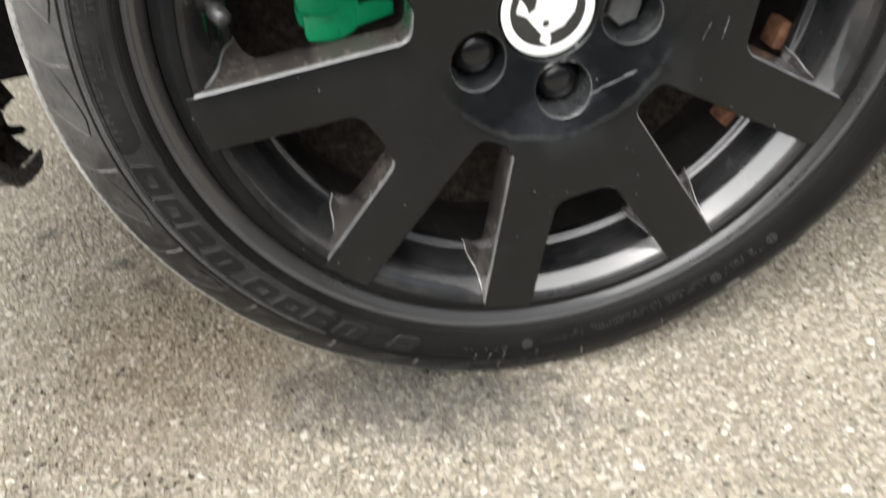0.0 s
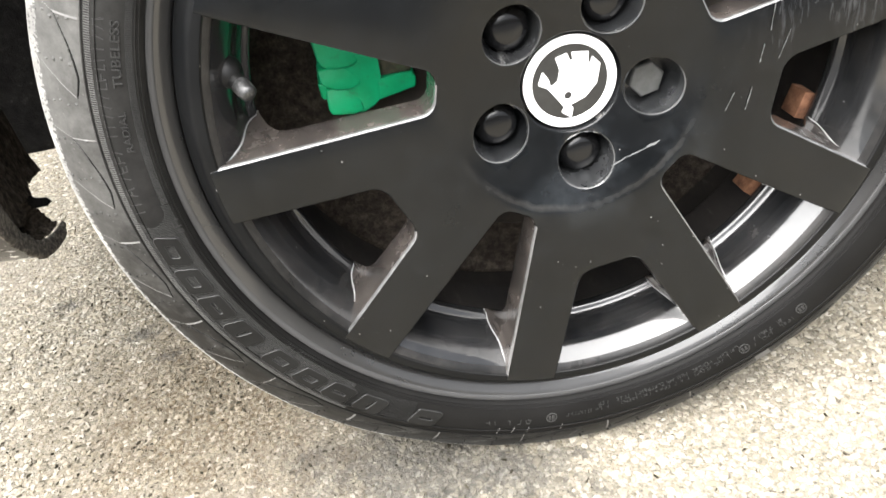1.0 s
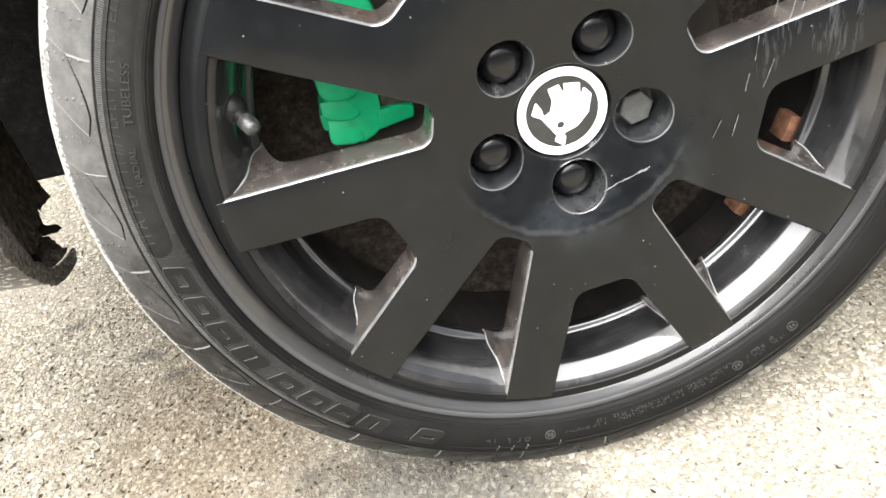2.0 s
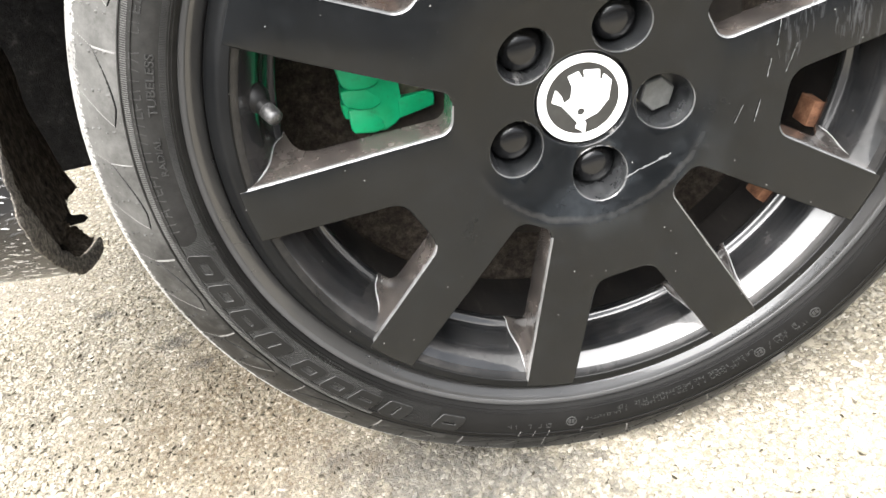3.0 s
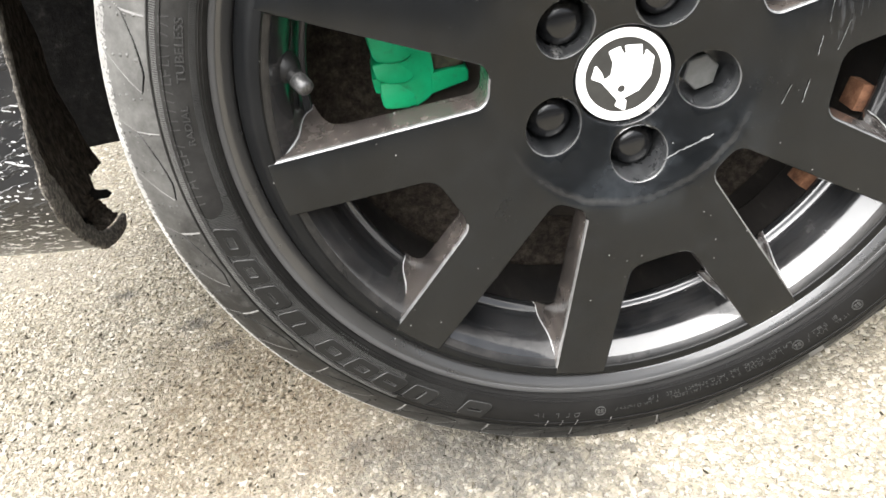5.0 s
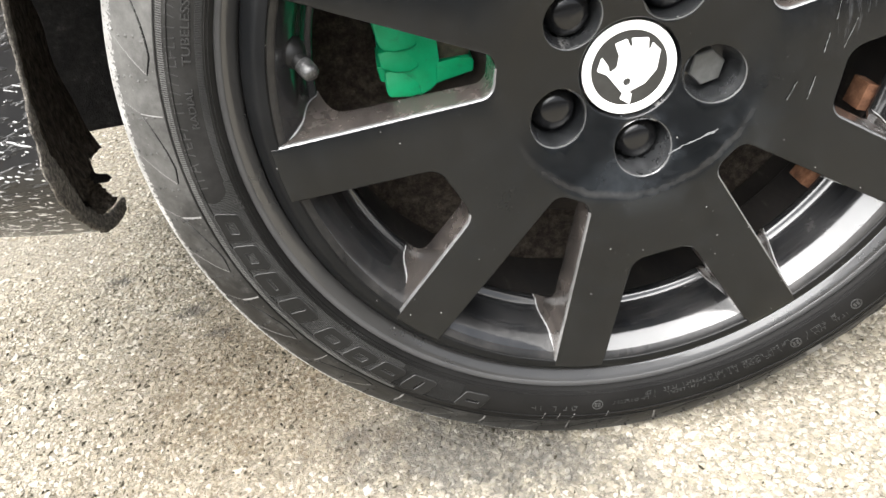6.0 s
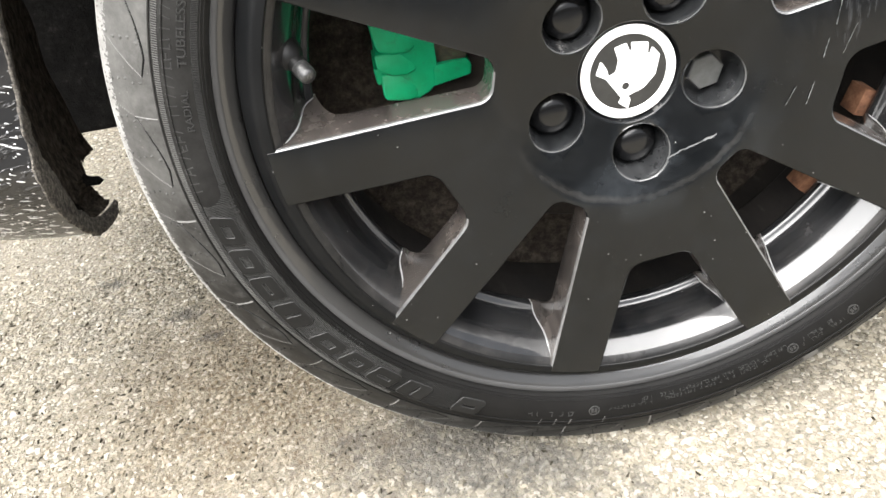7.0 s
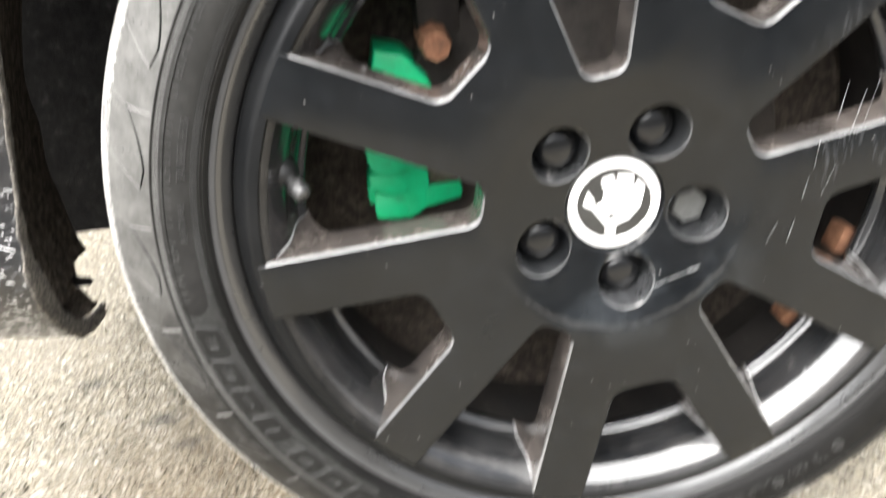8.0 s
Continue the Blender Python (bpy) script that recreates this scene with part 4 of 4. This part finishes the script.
fan = [(-0.0075, -0.0210), (-0.0005, -0.0265), (0.0012, -0.0190), (-0.0010, -0.0168), (0.0105, -0.0128), (0.0190, -0.0040), (0.0220, 0.0095), (0.0165, 0.0160),
       (0.0132, 0.0060), (0.0140, 0.0195), (0.0020, 0.0212), (0.0030, 0.0105), (-0.0012, 0.0212), (-0.0095, 0.0190), (-0.0070, 0.0100), (-0.0090, 0.0020),
       (-0.0138, -0.0005), (-0.0150, 0.0050), (-0.0190, 0.0115), (-0.0228, 0.0020), (-0.0160, -0.0020), (-0.0055, -0.0175)]
fan = rounded([(x * 0.96, y * 0.96) for x, y in fan], [0.0008] * len(fan), 3)
dot = circle(0.0026, 20, -0.0020, -0.0090)
tops = [ring_verts(bm, lp, CAP_Y - 0.0002) for lp in (fan, dot)]
for lp, tp in zip((fan, dot), tops):
    bridge(bm, tp, ring_verts(bm, lp, CAP_Y + 0.0010))
fill(bm, tops)
part("emblem", bm, MAT_WHITE, cap, "plain white fan-shaped emblem")

# bolts: four under black caps, one bare
for k, (bx, by) in enumerate(bolts):
    bm = bmesh.new()
    bare = k == 4
    base_y = 0.0262
    if bare:
        n, a0 = 6, radians(12)
        prof = [(0.0128, base_y), (0.0128, 0.0150), (0.0118, 0.0138)]
    else:
        n, a0 = 24, 0
        prof = [(0.0158, base_y), (0.0157, 0.0200), (0.0151, 0.0172), (0.0138, 0.0147), (0.0116, 0.0126), (0.0092, 0.0114), (0.0066, 0.0107), (0.0038, 0.0103), (0.0012, 0.0102)]
    rings = [ring_verts(bm, circle(r, n, bx, by, a0), y) for r, y in prof]
    for a, b in zip(rings, rings[1:]):
        bridge(bm, a, b)
    bm.faces.new(rings[-1])
    part("wheel_bolt" if bare else "bolt_cap", bm, MAT_BOLT if bare else MAT_PLASTIC, wheel,
         "bare grey hexagonal bolt head" if bare else "black plastic bolt cap", sharp=25)

# valve
bm = bmesh.new()
v0, v1 = polar(0.2235, 166.5, 0.016), polar(0.2055, 169.3, -0.0045)
v0 = v0.lerp(v1, 0.42)
path = [v0.lerp(v1, t) for t in (-0.3, 0.02, 0.06, 0.5, 0.56, 0.9, 0.97, 1.0)]
sweep(bm, path, [0.0072, 0.0068, 0.0058, 0.0052, 0.0048, 0.0044, 0.0034, 0.0010], 18)
valve = part("valve_stem", bm, MAT_LETTER, wheel, "black rubber valve stem")
bm = bmesh.new()
sweep(bm, [v0.lerp(v1, t) for t in (-0.55, -0.30, -0.12, 0.02, 0.08)], [0.0108, 0.0100, 0.0086, 0.0068, 0.0056], 20)
part("valve_foot", bm, MAT_STEP, valve, "black rubber foot round the valve")
bm = bmesh.new()
w0, w1 = v0.lerp(v1, 0.30), v0.lerp(v1, 1.02)
sweep(bm, [w0.lerp(w1, t) for t in (0, 0.08, 0.45, 0.70, 0.84, 0.93, 0.98, 1.0)], [0.0054, 0.0057, 0.0057, 0.0056, 0.0052, 0.0042, 0.0027, 0.0008], 18)
part("valve_cap", bm, MAT_VALVE, valve, "worn grey valve cap")

# balance weights stuck inside the barrel
for a in (339.4, 326.6, 320.0):
    bm = box(bmesh.new(), (-0.0048, 0.0, -0.0105), (0.0048, 0.020, 0.0105), 0.0009, 2)
    m = Matrix.Translation(polar(0.2055, a, 0.0435)) @ Matrix.Rotation(-radians(a), 4, "Y")
    bmesh.ops.transform(bm, matrix=m, verts=bm.verts)
    part("balance_weight", bm, MAT_RUST, wheel, "rusty stick-on balance weight")

# ---- brake behind the wheel ----
brake = thing("brake", (0, 0.12, 0), "dark brake disc with a bright green painted caliper behind the spokes", "car brake")
bm = revolve([(0.060, 0.050), (0.078, 0.050), (0.080, 0.054), (0.080, 0.084), (0.084, 0.086), (0.150, 0.086), (0.152, 0.088), (0.152, 0.110),
              (0.150, 0.112), (0.060, 0.112)], [3 * k for k in range(120)])
part("brake_disc", bm, MAT_IRON, brake, "dull dark iron brake disc")


def plate(bm, outline, y0, y1, bevel=0.0, lean=0.0, tuck=0.0):
    """A block cut from an (x, height) outline between two depths; lean brings its front forward towards lower x, tuck sets it back towards the top."""
    pts = [Vector(p) for p in outline]
    right, foot = max(p.x for p in pts), min(p.y for p in pts)
    front = [bm.verts.new((p.x, y0 - lean * (right - p.x) + tuck * (p.y - foot), p.y)) for p in pts]
    rear = [bm.verts.new((p.x, y1, p.y)) for p in pts]
    bridge(bm, front, rear)
    bm.faces.new(front), bm.faces.new(rear)
    if bevel:
        edges = list({e for v in front for e in v.link_edges})
        bmesh.ops.bevel(bm, geom=edges, offset=bevel, segments=3, profile=0.5, affect="EDGES", clamp_overlap=True)
    return bm


body = [(-0.148, 0.4365), (-0.127, 0.4305), (-0.112, 0.4120), (-0.109, 0.4020), (-0.118, 0.385), (-0.1225, 0.362), (-0.1222, 0.336), (-0.1212, 0.331), (-0.1225, 0.320), (-0.1275, 0.3155),
        (-0.136, 0.3118), (-0.1445, 0.3130), (-0.1540, 0.3220), (-0.1560, 0.372), (-0.154, 0.410)]
caliper = part("caliper", plate(bmesh.new(), body, 0.0655, 0.118, 0.0022), MAT_GREEN, brake, "bright green painted brake caliper", sharp=40)
# three fingers that step out one under the other, each with a rounded lower edge
for outline, y0 in (([(-0.1640, 0.3790), (-0.1612, 0.3560), (-0.1590, 0.3520), (-0.1500, 0.3482), (-0.1390, 0.3476), (-0.1330, 0.3500), (-0.1330, 0.3800)], 0.0664),
                    ([(-0.1628, 0.3500), (-0.1622, 0.3410), (-0.1605, 0.3380), (-0.1520, 0.3335), (-0.1420, 0.3318), (-0.1345, 0.3340), (-0.1345, 0.3500)], 0.0664),
                    ([(-0.1602, 0.3350), (-0.1610, 0.3200), (-0.1590, 0.3165), (-0.1440, 0.3130), (-0.1360, 0.3140), (-0.1345, 0.3350)], 0.0662)):
    part("caliper_finger", plate(bmesh.new(), outline, y0 - 0.002, 0.112, 0.0030, 0.20, 0.20), MAT_GREEN, caliper, sharp=60)
part("caliper_foot", plate(bmesh.new(), [(-0.1648, 0.3390), (-0.1640, 0.3275), (-0.1612, 0.3262), (-0.1580, 0.3290), (-0.1580, 0.3390)], 0.0665, 0.110, 0.0015), MAT_GREEN, caliper)
part("caliper_arm", plate(bmesh.new(), [(-0.1225, 0.3345), (-0.1080, 0.3352), (-0.0985, 0.3345), (-0.0952, 0.3310), (-0.0965, 0.3235), (-0.1230, 0.3190), (-0.1300, 0.3200), (-0.1300, 0.3340)], 0.0658, 0.112, 0.0016), MAT_GREEN, caliper)
part("caliper_ledge", plate(bmesh.new(), [(-0.1300, 0.3465), (-0.1225, 0.3352), (-0.0985, 0.3348), (-0.0960, 0.3420), (-0.1060, 0.3520), (-0.1220, 0.3560)], 0.0695, 0.112, 0.0012), MAT_GRIME, caliper, "ledge coated with olive-brown road dirt")
# dusty splash shield behind the disc
bm = revolve([(0.05, 0.122), (0.15, 0.122), (0.205, 0.126), (0.219, 0.120), (0.2225, 0.121), (0.2225, 0.128), (0.05, 0.130)], [3 * k for k in range(120)])
part("splash_shield", bm, MAT_SHIELD, brake, "dirt-caked brown splash shield")
bm = bmesh.new()
sweep(bm, [Vector((-0.106, 0.052, 0.437)), Vector((-0.106, 0.060, 0.437)), Vector((-0.106, 0.11, 0.437))], [0.0095, 0.0115, 0.0115], 8)
part("guide_bolt", bm, MAT_RUST, brake, "rusty caliper guide bolt")
bm = box(bmesh.new(), (-0.116, 0.084, 0.436), (-0.084, 0.12, 0.476), 0.006, 2)
part("caliper_carrier", bm, MAT_IRON, brake, "dark iron caliper carrier")

# ---- car body beside the wheel ----
car = thing("car_body", (-0.45, 0.2, 0.2), "wet black car body with a felt-lined wheel arch", "car")
EDGE = [(-0.378, 0.052, 0.475), (-0.390, 0.056, 0.420), (-0.395, 0.052, 0.390), (-0.397, 0.049, 0.369), (-0.400, 0.044, 0.348), (-0.401, 0.041, 0.332), (-0.403, 0.040, 0.311),
        (-0.405, 0.050, 0.289), (-0.408, 0.069, 0.264), (-0.410, 0.089, 0.243), (-0.412, 0.109, 0.228), (-0.412, 0.129, 0.220), (-0.413, 0.152, 0.2145), (-0.413, 0.168, 0.2140), (-0.414, 0.1765, 0.2190)]
RETURN = [(-0.382, 0.068, 0.472), (-0.394, 0.070, 0.416), (-0.398, 0.065, 0.385), (-0.401, 0.061, 0.365), (-0.403, 0.060, 0.341), (-0.405, 0.062, 0.324), (-0.406, 0.070, 0.305),
          (-0.409, 0.083, 0.282), (-0.411, 0.095, 0.262), (-0.413, 0.107, 0.248), (-0.414, 0.122, 0.237), (-0.415, 0.141, 0.229), (-0.415, 0.158, 0.2245), (-0.415, 0.170, 0.2225), (-0.415, 0.178, 0.2215)]
EDGE_LINE = [Vector(p) for p in smooth_profile(EDGE, 6)]
RETURN_LINE = [Vector(p) for p in smooth_profile(RETURN, 6)]
RETURN_LINE = [q.lerp(p, 0.24 * (1 - i / len(EDGE_LINE))) for i, (p, q) in enumerate(zip(EDGE_LINE, RETURN_LINE))]
PANEL = [q for i, q in enumerate(EDGE_LINE) if i < 40 or q.y < 0.112][:66]


def panel_point(p, s):
    """A point of the bumper's skin, the share s along from its edge point p."""
    low = max(0.0, (0.300 - p.z) / 0.08)
    return Vector((p.x - 0.40 * s, p.y - 0.035 * math.sin(min(1, s * 3) * math.pi / 2) * (1 - 0.4 * low) + 0.10 * s * s, p.z + 0.10 * s))


bm = bmesh.new()
rings = [[bm.verts.new(panel_point(p, (k / 18) ** 1.5)) for k in range(19)] for p in PANEL]
top = [bm.verts.new(v.co + Vector((0.02, -0.02, 0.27))) for v in rings[0]]
rings.insert(0, top)
for a, b in zip(rings, rings[1:]):
    for j in range(len(a) - 1):
        bm.faces.new((a[j], b[j], b[j + 1], a[j + 1]))
bumper = part("bumper", bm, MAT_BUMPER, car, "wet glossy black bumper corner with rain streaks", sharp=60)
rnd = random.Random(21)
bm = bmesh.new()
for _ in range(520):
    i, s_ = rnd.triangular(2, len(PANEL) - 1.01, len(PANEL) - 8), rnd.uniform(0.006, 0.26)
    p = PANEL[int(i)].lerp(PANEL[int(i) + 1], i % 1)
    c, du = panel_point(p, s_), panel_point(p, s_ + 0.01)
    ax = (du - c).normalized()
    up = (PANEL[int(i)] - PANEL[int(i) + 1]).normalized()
    nrm = ax.cross(up)
    nrm = nrm if nrm.y < 0 else -nrm
    L, W = 0.0006 + 0.0040 * rnd.random() ** 3.5, rnd.uniform(0.0004, 0.0009)
    top_v = bm.verts.new(c + nrm.normalized() * W * 0.8)
    ring = [bm.verts.new(c + ax * L * math.cos(k * math.pi / 4) + up * (W * math.sin(k * math.pi / 4) + 0.25 * L * math.cos(k * math.pi / 4)) - nrm * 0.0001) for k in range(8)]
    for k in range(8):
        bm.faces.new((ring[k], ring[(k + 1) % 8], top_v))
drops = part("rain_water", bm, MAT_WATER, bumper, "rain drops and short runs of water", sharp=80)
tagged(drops, kind="stuff")
# the flange turns inwards from the skin's edge, thick and gritty, and curls up at its end
bm = bmesh.new()
rings = []
count = len(EDGE_LINE)
for i, (p, q) in enumerate(zip(EDGE_LINE, RETURN_LINE)):
    along = (EDGE_LINE[min(i + 1, count - 1)] - EDGE_LINE[max(i - 1, 0)]).normalized()
    across = (q - p)
    out = across.cross(along).normalized()
    out = out if out.x > 0 else -out
    thick = 0.0015 + 0.0014 * min(1.0, i / count * 1.3)
    ring = []
    for u, h in ((-0.06, -0.6), (-0.10, 0.0), (-0.02, 0.55), (0.18, 0.80), (0.5, 0.72), (0.82, 0.85), (1.0, 0.55), (1.06, 0.0), (1.0, -0.6), (0.5, -0.8)):
        c = p + across * u + out * thick * h
        d = noise.noise(c * 60) * 0.0012 + noise.noise(c * 260) * 0.0010 + noise.noise(c * 700) * 0.0006
        ring.append(bm.verts.new(c + Vector((d, d * 1.2, d))))
    rings.append(ring)
for a, b in zip(rings, rings[1:]):
    bridge(bm, a, b)
bm.faces.new(rings[0]), bm.faces.new(rings[-1])
part("bumper_flange", bm, MAT_GRIT, bumper, "gritty scuffed grey edge flange", sharp=60)

# torn brown felt that lies in the flange's curl
bm = bmesh.new()
left_side = [Vector(p) for p in smooth_profile([tuple(RETURN_LINE[int(k)] - Vector((0.0015, 0, 0))) for k in np.linspace(len(RETURN_LINE) - 1, 52, 5)], 5)]
right_side = [Vector(p) for p in smooth_profile([(-0.4180, 0.183, 0.2210), (-0.4200, 0.174, 0.2310), (-0.4210, 0.163, 0.2450), (-0.4220, 0.150, 0.2570), (-0.4240, 0.134, 0.2660)], 5)]
rows = []
for i, (p, q) in enumerate(zip(left_side, right_side)):
    row = []
    for k in range(17):
        t = k / 16
        c = p.lerp(q, t) + Vector((-0.012 * math.sin(math.pi * t) * min(1, i / 8), 0, 0))
        d = 0.0030 * noise.noise(c * 90) + 0.0020 * noise.noise(c * 330)
        row.append(bm.verts.new(c + Vector((d - 0.002, 0, d))))
    rows.append(row)
for a, b in zip(rows, rows[1:]):
    for j in range(16):
        bm.faces.new((a[j], a[j + 1], b[j + 1], b[j]))
part("liner_flap", bm, MAT_LINER, car, "torn brown felt flap in the bumper's corner", sharp=70)
# a stiff torn tongue of felt above the curl
bm = bmesh.new()
tongue = [(0.196, 0.2500), (0.202, 0.2395), (0.212, 0.2335), (0.228, 0.2255), (0.2330, 0.2185), (0.222, 0.2195), (0.206, 0.2270), (0.190, 0.2340), (0.176, 0.2420), (0.172, 0.2560), (0.184, 0.2580)]
low = [bm.verts.new((-0.4385 + 0.0015 * noise.noise(Vector((y * 200, z * 200, 0))), y, z)) for y, z in tongue]
high = [bm.verts.new((-0.4430, y, z)) for y, z in tongue]
bridge(bm, low, high)
bm.faces.new(low), bm.faces.new(high)
part("felt_tongue", bm, MAT_FELT, car, "stiff torn tongue of black felt")

# felt arch liner: from the flange round over the wheel, with a torn lower edge
bm = bmesh.new()
rings = []
rnd = random.Random(5)
for i in range(90):
    ring = []
    for k in range(25):
        s = k / 24
        y = 0.052 + 0.245 * s
        r = 0.410 + 0.062 * s
        low = float(np.interp(y, [0.05, 0.07, 0.09, 0.12, 0.17, 0.21, 0.235, 0.297], [0.312, 0.284, 0.262, 0.252, 0.250, 0.246, 0.240, 0.226]))
        low += 0.008 * noise.noise(Vector((y * 90, 3.0, 1.0)))
        a0 = 180 + math.degrees(math.asin((HUB_Z - low) / r))
        a = a0 + (-35 - a0) * (i / 89) ** 1.3
        r += 0.005 * noise.noise(Vector((a * 0.15, s * 7, 2.0)))
        ring.append(bm.verts.new(polar(r, a, y)))
    rings.append(ring)
for a, b in zip(rings, rings[1:]):
    for j in range(len(a) - 1):
        bm.faces.new((a[j], a[j + 1], b[j + 1], b[j]))
part("arch_liner", bm, MAT_LINER, car, "dark dirty felt wheel-arch liner with a torn lower edge", sharp=70)
bm = box(bmesh.new(), (-0.60, 0.345, 0.222), (0.70, 0.40, 0.90), 0.01, 2)
part("inner_panel", bm, MAT_FELT, car, "dark inner wing panel")
bm = box(bmesh.new(), (-0.64, 0.40, 0.20), (1.2, 1.4, 0.30), 0.02, 2)
part("underbody", bm, MAT_FELT, car, "dark underbody")
# fender with its round arch, and the bonnet behind it: unseen, added for shade
outline = [Vector((0.43, -0.09)), Vector((1.25, -0.09)), Vector((1.25, 0.60)), Vector((0.60, 0.585)), Vector((-0.30, 0.52)), Vector((-0.85, 0.44)), Vector((-0.85, 0.41)), Vector((-0.34, 0.417))]
outline += [Vector((0.417 * math.cos(radians(a)), 0.417 * math.sin(radians(a)))) for a in range(120, -11, -5)]
bm = bmesh.new()
outer, inner = ring_verts(bm, outline, -0.030), ring_verts(bm, outline, 0.030)
bridge(bm, outer, inner)
fill(bm, [outer]), fill(bm, [inner])
part("fender", bm, MAT_BUMPER, car, "black painted fender with a round wheel arch")
bm = bmesh.new()
rows = []
for k in range(13):
    t = k / 12
    row = []
    for q in range(13):
        x = -0.85 + 2.10 * q / 12
        edge = HUB_Z + float(np.interp(x, [-0.85, -0.30, 0.60, 1.25], [0.44, 0.52, 0.585, 0.60]))
        row.append(bm.verts.new((x, 0.0 + 1.5 * t, edge + 0.10 * math.sin(math.pi * (0.08 + 0.84 * t)) - 0.025)))
    rows.append(row)
for a, b in zip(rows, rows[1:]):
    for q in range(12):
        bm.faces.new((a[q], a[q + 1], b[q + 1], b[q]))
bmesh.ops.solidify(bm, geom=list(bm.faces), thickness=0.02)
part("bonnet", bm, MAT_BUMPER, car, "black painted bonnet", sharp=50)

# ---- paving stones, last ----
rnd = np.random.default_rng(11)
SPOTS = [(-0.86, -0.20, -0.20, 0.56, 0.0043), (-0.20, 0.46, -0.24, 0.22, 0.0043), (-1.00, -0.45, 0.56, 1.10, 0.0065), (0.15, 0.50, 0.22, 0.42, 0.0065)]
LARGE = [(-0.80, -0.20, -0.20, 0.50, 0.0105), (-0.20, 0.46, -0.24, 0.20, 0.0105)]


def stone_shape(rg):
    """A broken chip of about unit size: an uneven low crown with facets that lean different ways."""
    n = int(rg.integers(5, 8))
    an = np.arange(n) * 2 * np.pi / n + rg.uniform(-0.30, 0.30, n)
    rad = rg.uniform(0.62, 1.18, n)
    el = rg.uniform(0.50, 1.0)
    ring0 = np.stack([np.cos(an) * rad, np.sin(an) * rad * el, np.full(n, -0.5)], 1)
    inner = rg.uniform(0.62, 0.88, n)
    ring1 = np.stack([np.cos(an) * rad * inner, np.sin(an) * rad * el * inner, rg.uniform(0.06, 0.40, n)], 1)
    crown = np.array([[rg.uniform(-0.25, 0.25), rg.uniform(-0.2, 0.2), rg.uniform(0.22, 0.46)]])
    vs = np.concatenate([ring0, ring1, crown])
    fs = []
    for k in range(n):
        j = (k + 1) % n
        fs += [(k, j, n + j, n + k), (n + k, n + j, 2 * n)]
    return vs, fs


SHAPES = [stone_shape(rnd) for _ in range(40)]


def near_strip(x, y):
    """The strip of paving just in front of the tyre, where stones lie nearest."""
    return -0.34 < x < 0.20 and -0.140 < y < -0.068


def crumbs(x, y):
    """The share of dark crumbs: they gather in an uneven drift beside the tyre."""
    drift = math.exp(-(((x + 0.40) / 0.24) ** 2 + ((y - 0.18) / 0.24) ** 2) ** 1.5)
    return 0.035 + drift * max(0.0, 0.16 + 0.42 * noise.noise(Vector((x * 22, y * 22, 5.0))))


verts, faces, slots, base, singles = [], [], [], 0, []
for big, spots in ((False, SPOTS), (True, LARGE)):
    for x0, x1, y0, y1, step in spots:
        nx, ny = int((x1 - x0) / step), int((y1 - y0) / step)
        for i in range(nx):
            for j in range(ny):
                x = x0 + (i + rnd.uniform(-0.2, 1.2)) * step
                y = y0 + (j + rnd.uniform(-0.2, 1.2)) * step
                size = step * (0.34 + 0.38 * rnd.random() ** 1.7) if big else step * (0.40 + 0.62 * rnd.random() ** 1.6)
                turn = rnd.uniform(0, 2 * np.pi)
                which = int(rnd.integers(40))
                z = -0.0012 + rnd.uniform(-0.0011, 0.0009)
                if big and rnd.random() < 0.15:
                    continue
                if big and near_strip(x, y) and len(singles) < 300:
                    singles.append((x, y, z, size, turn, which))
                    continue
                vs, fs = SHAPES[which]
                dark = not big and rnd.random() < crumbs(x, y)
                if dark:
                    size = min(size, 0.0038) * rnd.uniform(0.5, 1.1)
                    vs = vs * np.array([1.0, rnd.uniform(0.22, 0.75), 1.0]) + np.array([0.0, 0.28, 0.0]) * (vs[:, :1] ** 2 - 0.3)
                    z += 0.0010
                slots += [1 if dark else 0] * len(fs)
                ct, st = math.cos(turn), math.sin(turn)
                high = min(size, 0.0036) * 0.58
                tip = rnd.normal(0, 0.13, 2)
                pts = np.stack([x + size * (vs[:, 0] * ct - vs[:, 1] * st), y + size * (vs[:, 0] * st + vs[:, 1] * ct), z + vs[:, 2] * high + size * (vs[:, 0] * tip[0] + vs[:, 1] * tip[1])], 1)
                verts.append(pts)
                faces += [tuple(q + base for q in f) for f in fs]
                base += len(vs)
me = bpy.data.meshes.new("aggregate")
me.from_pydata(np.concatenate(verts).tolist(), [], faces)
me.materials.append(MAT_STONE)
me.materials.append(MAT_CHIP)
me.polygons.foreach_set("material_index", slots)
me.polygons.foreach_set("use_smooth", [False] * len(me.polygons))
agg = new("aggregate", me)
agg.parent = ground
tagged(agg, "small beige, tan and grey aggregate stones", kind="stuff")
stone_meshes = []
for vs, fs in SHAPES:
    sm = bpy.data.meshes.new("stone")
    sm.from_pydata((vs * np.array([1, 1, 0.75])).tolist(), [], fs)
    sm.materials.append(MAT_STONE_ONE)
    sm.polygons.foreach_set("use_smooth", [False] * len(sm.polygons))
    stone_meshes.append(sm)
for x, y, z, size, turn, which in singles:
    ob = new("stone", stone_meshes[which])
    ob.matrix_basis = Matrix.Translation((x, y, z)) @ Matrix.Rotation(turn, 4, "Z") @ Matrix.Diagonal((size, size, 0.0026, 1))
    ob.parent = ground
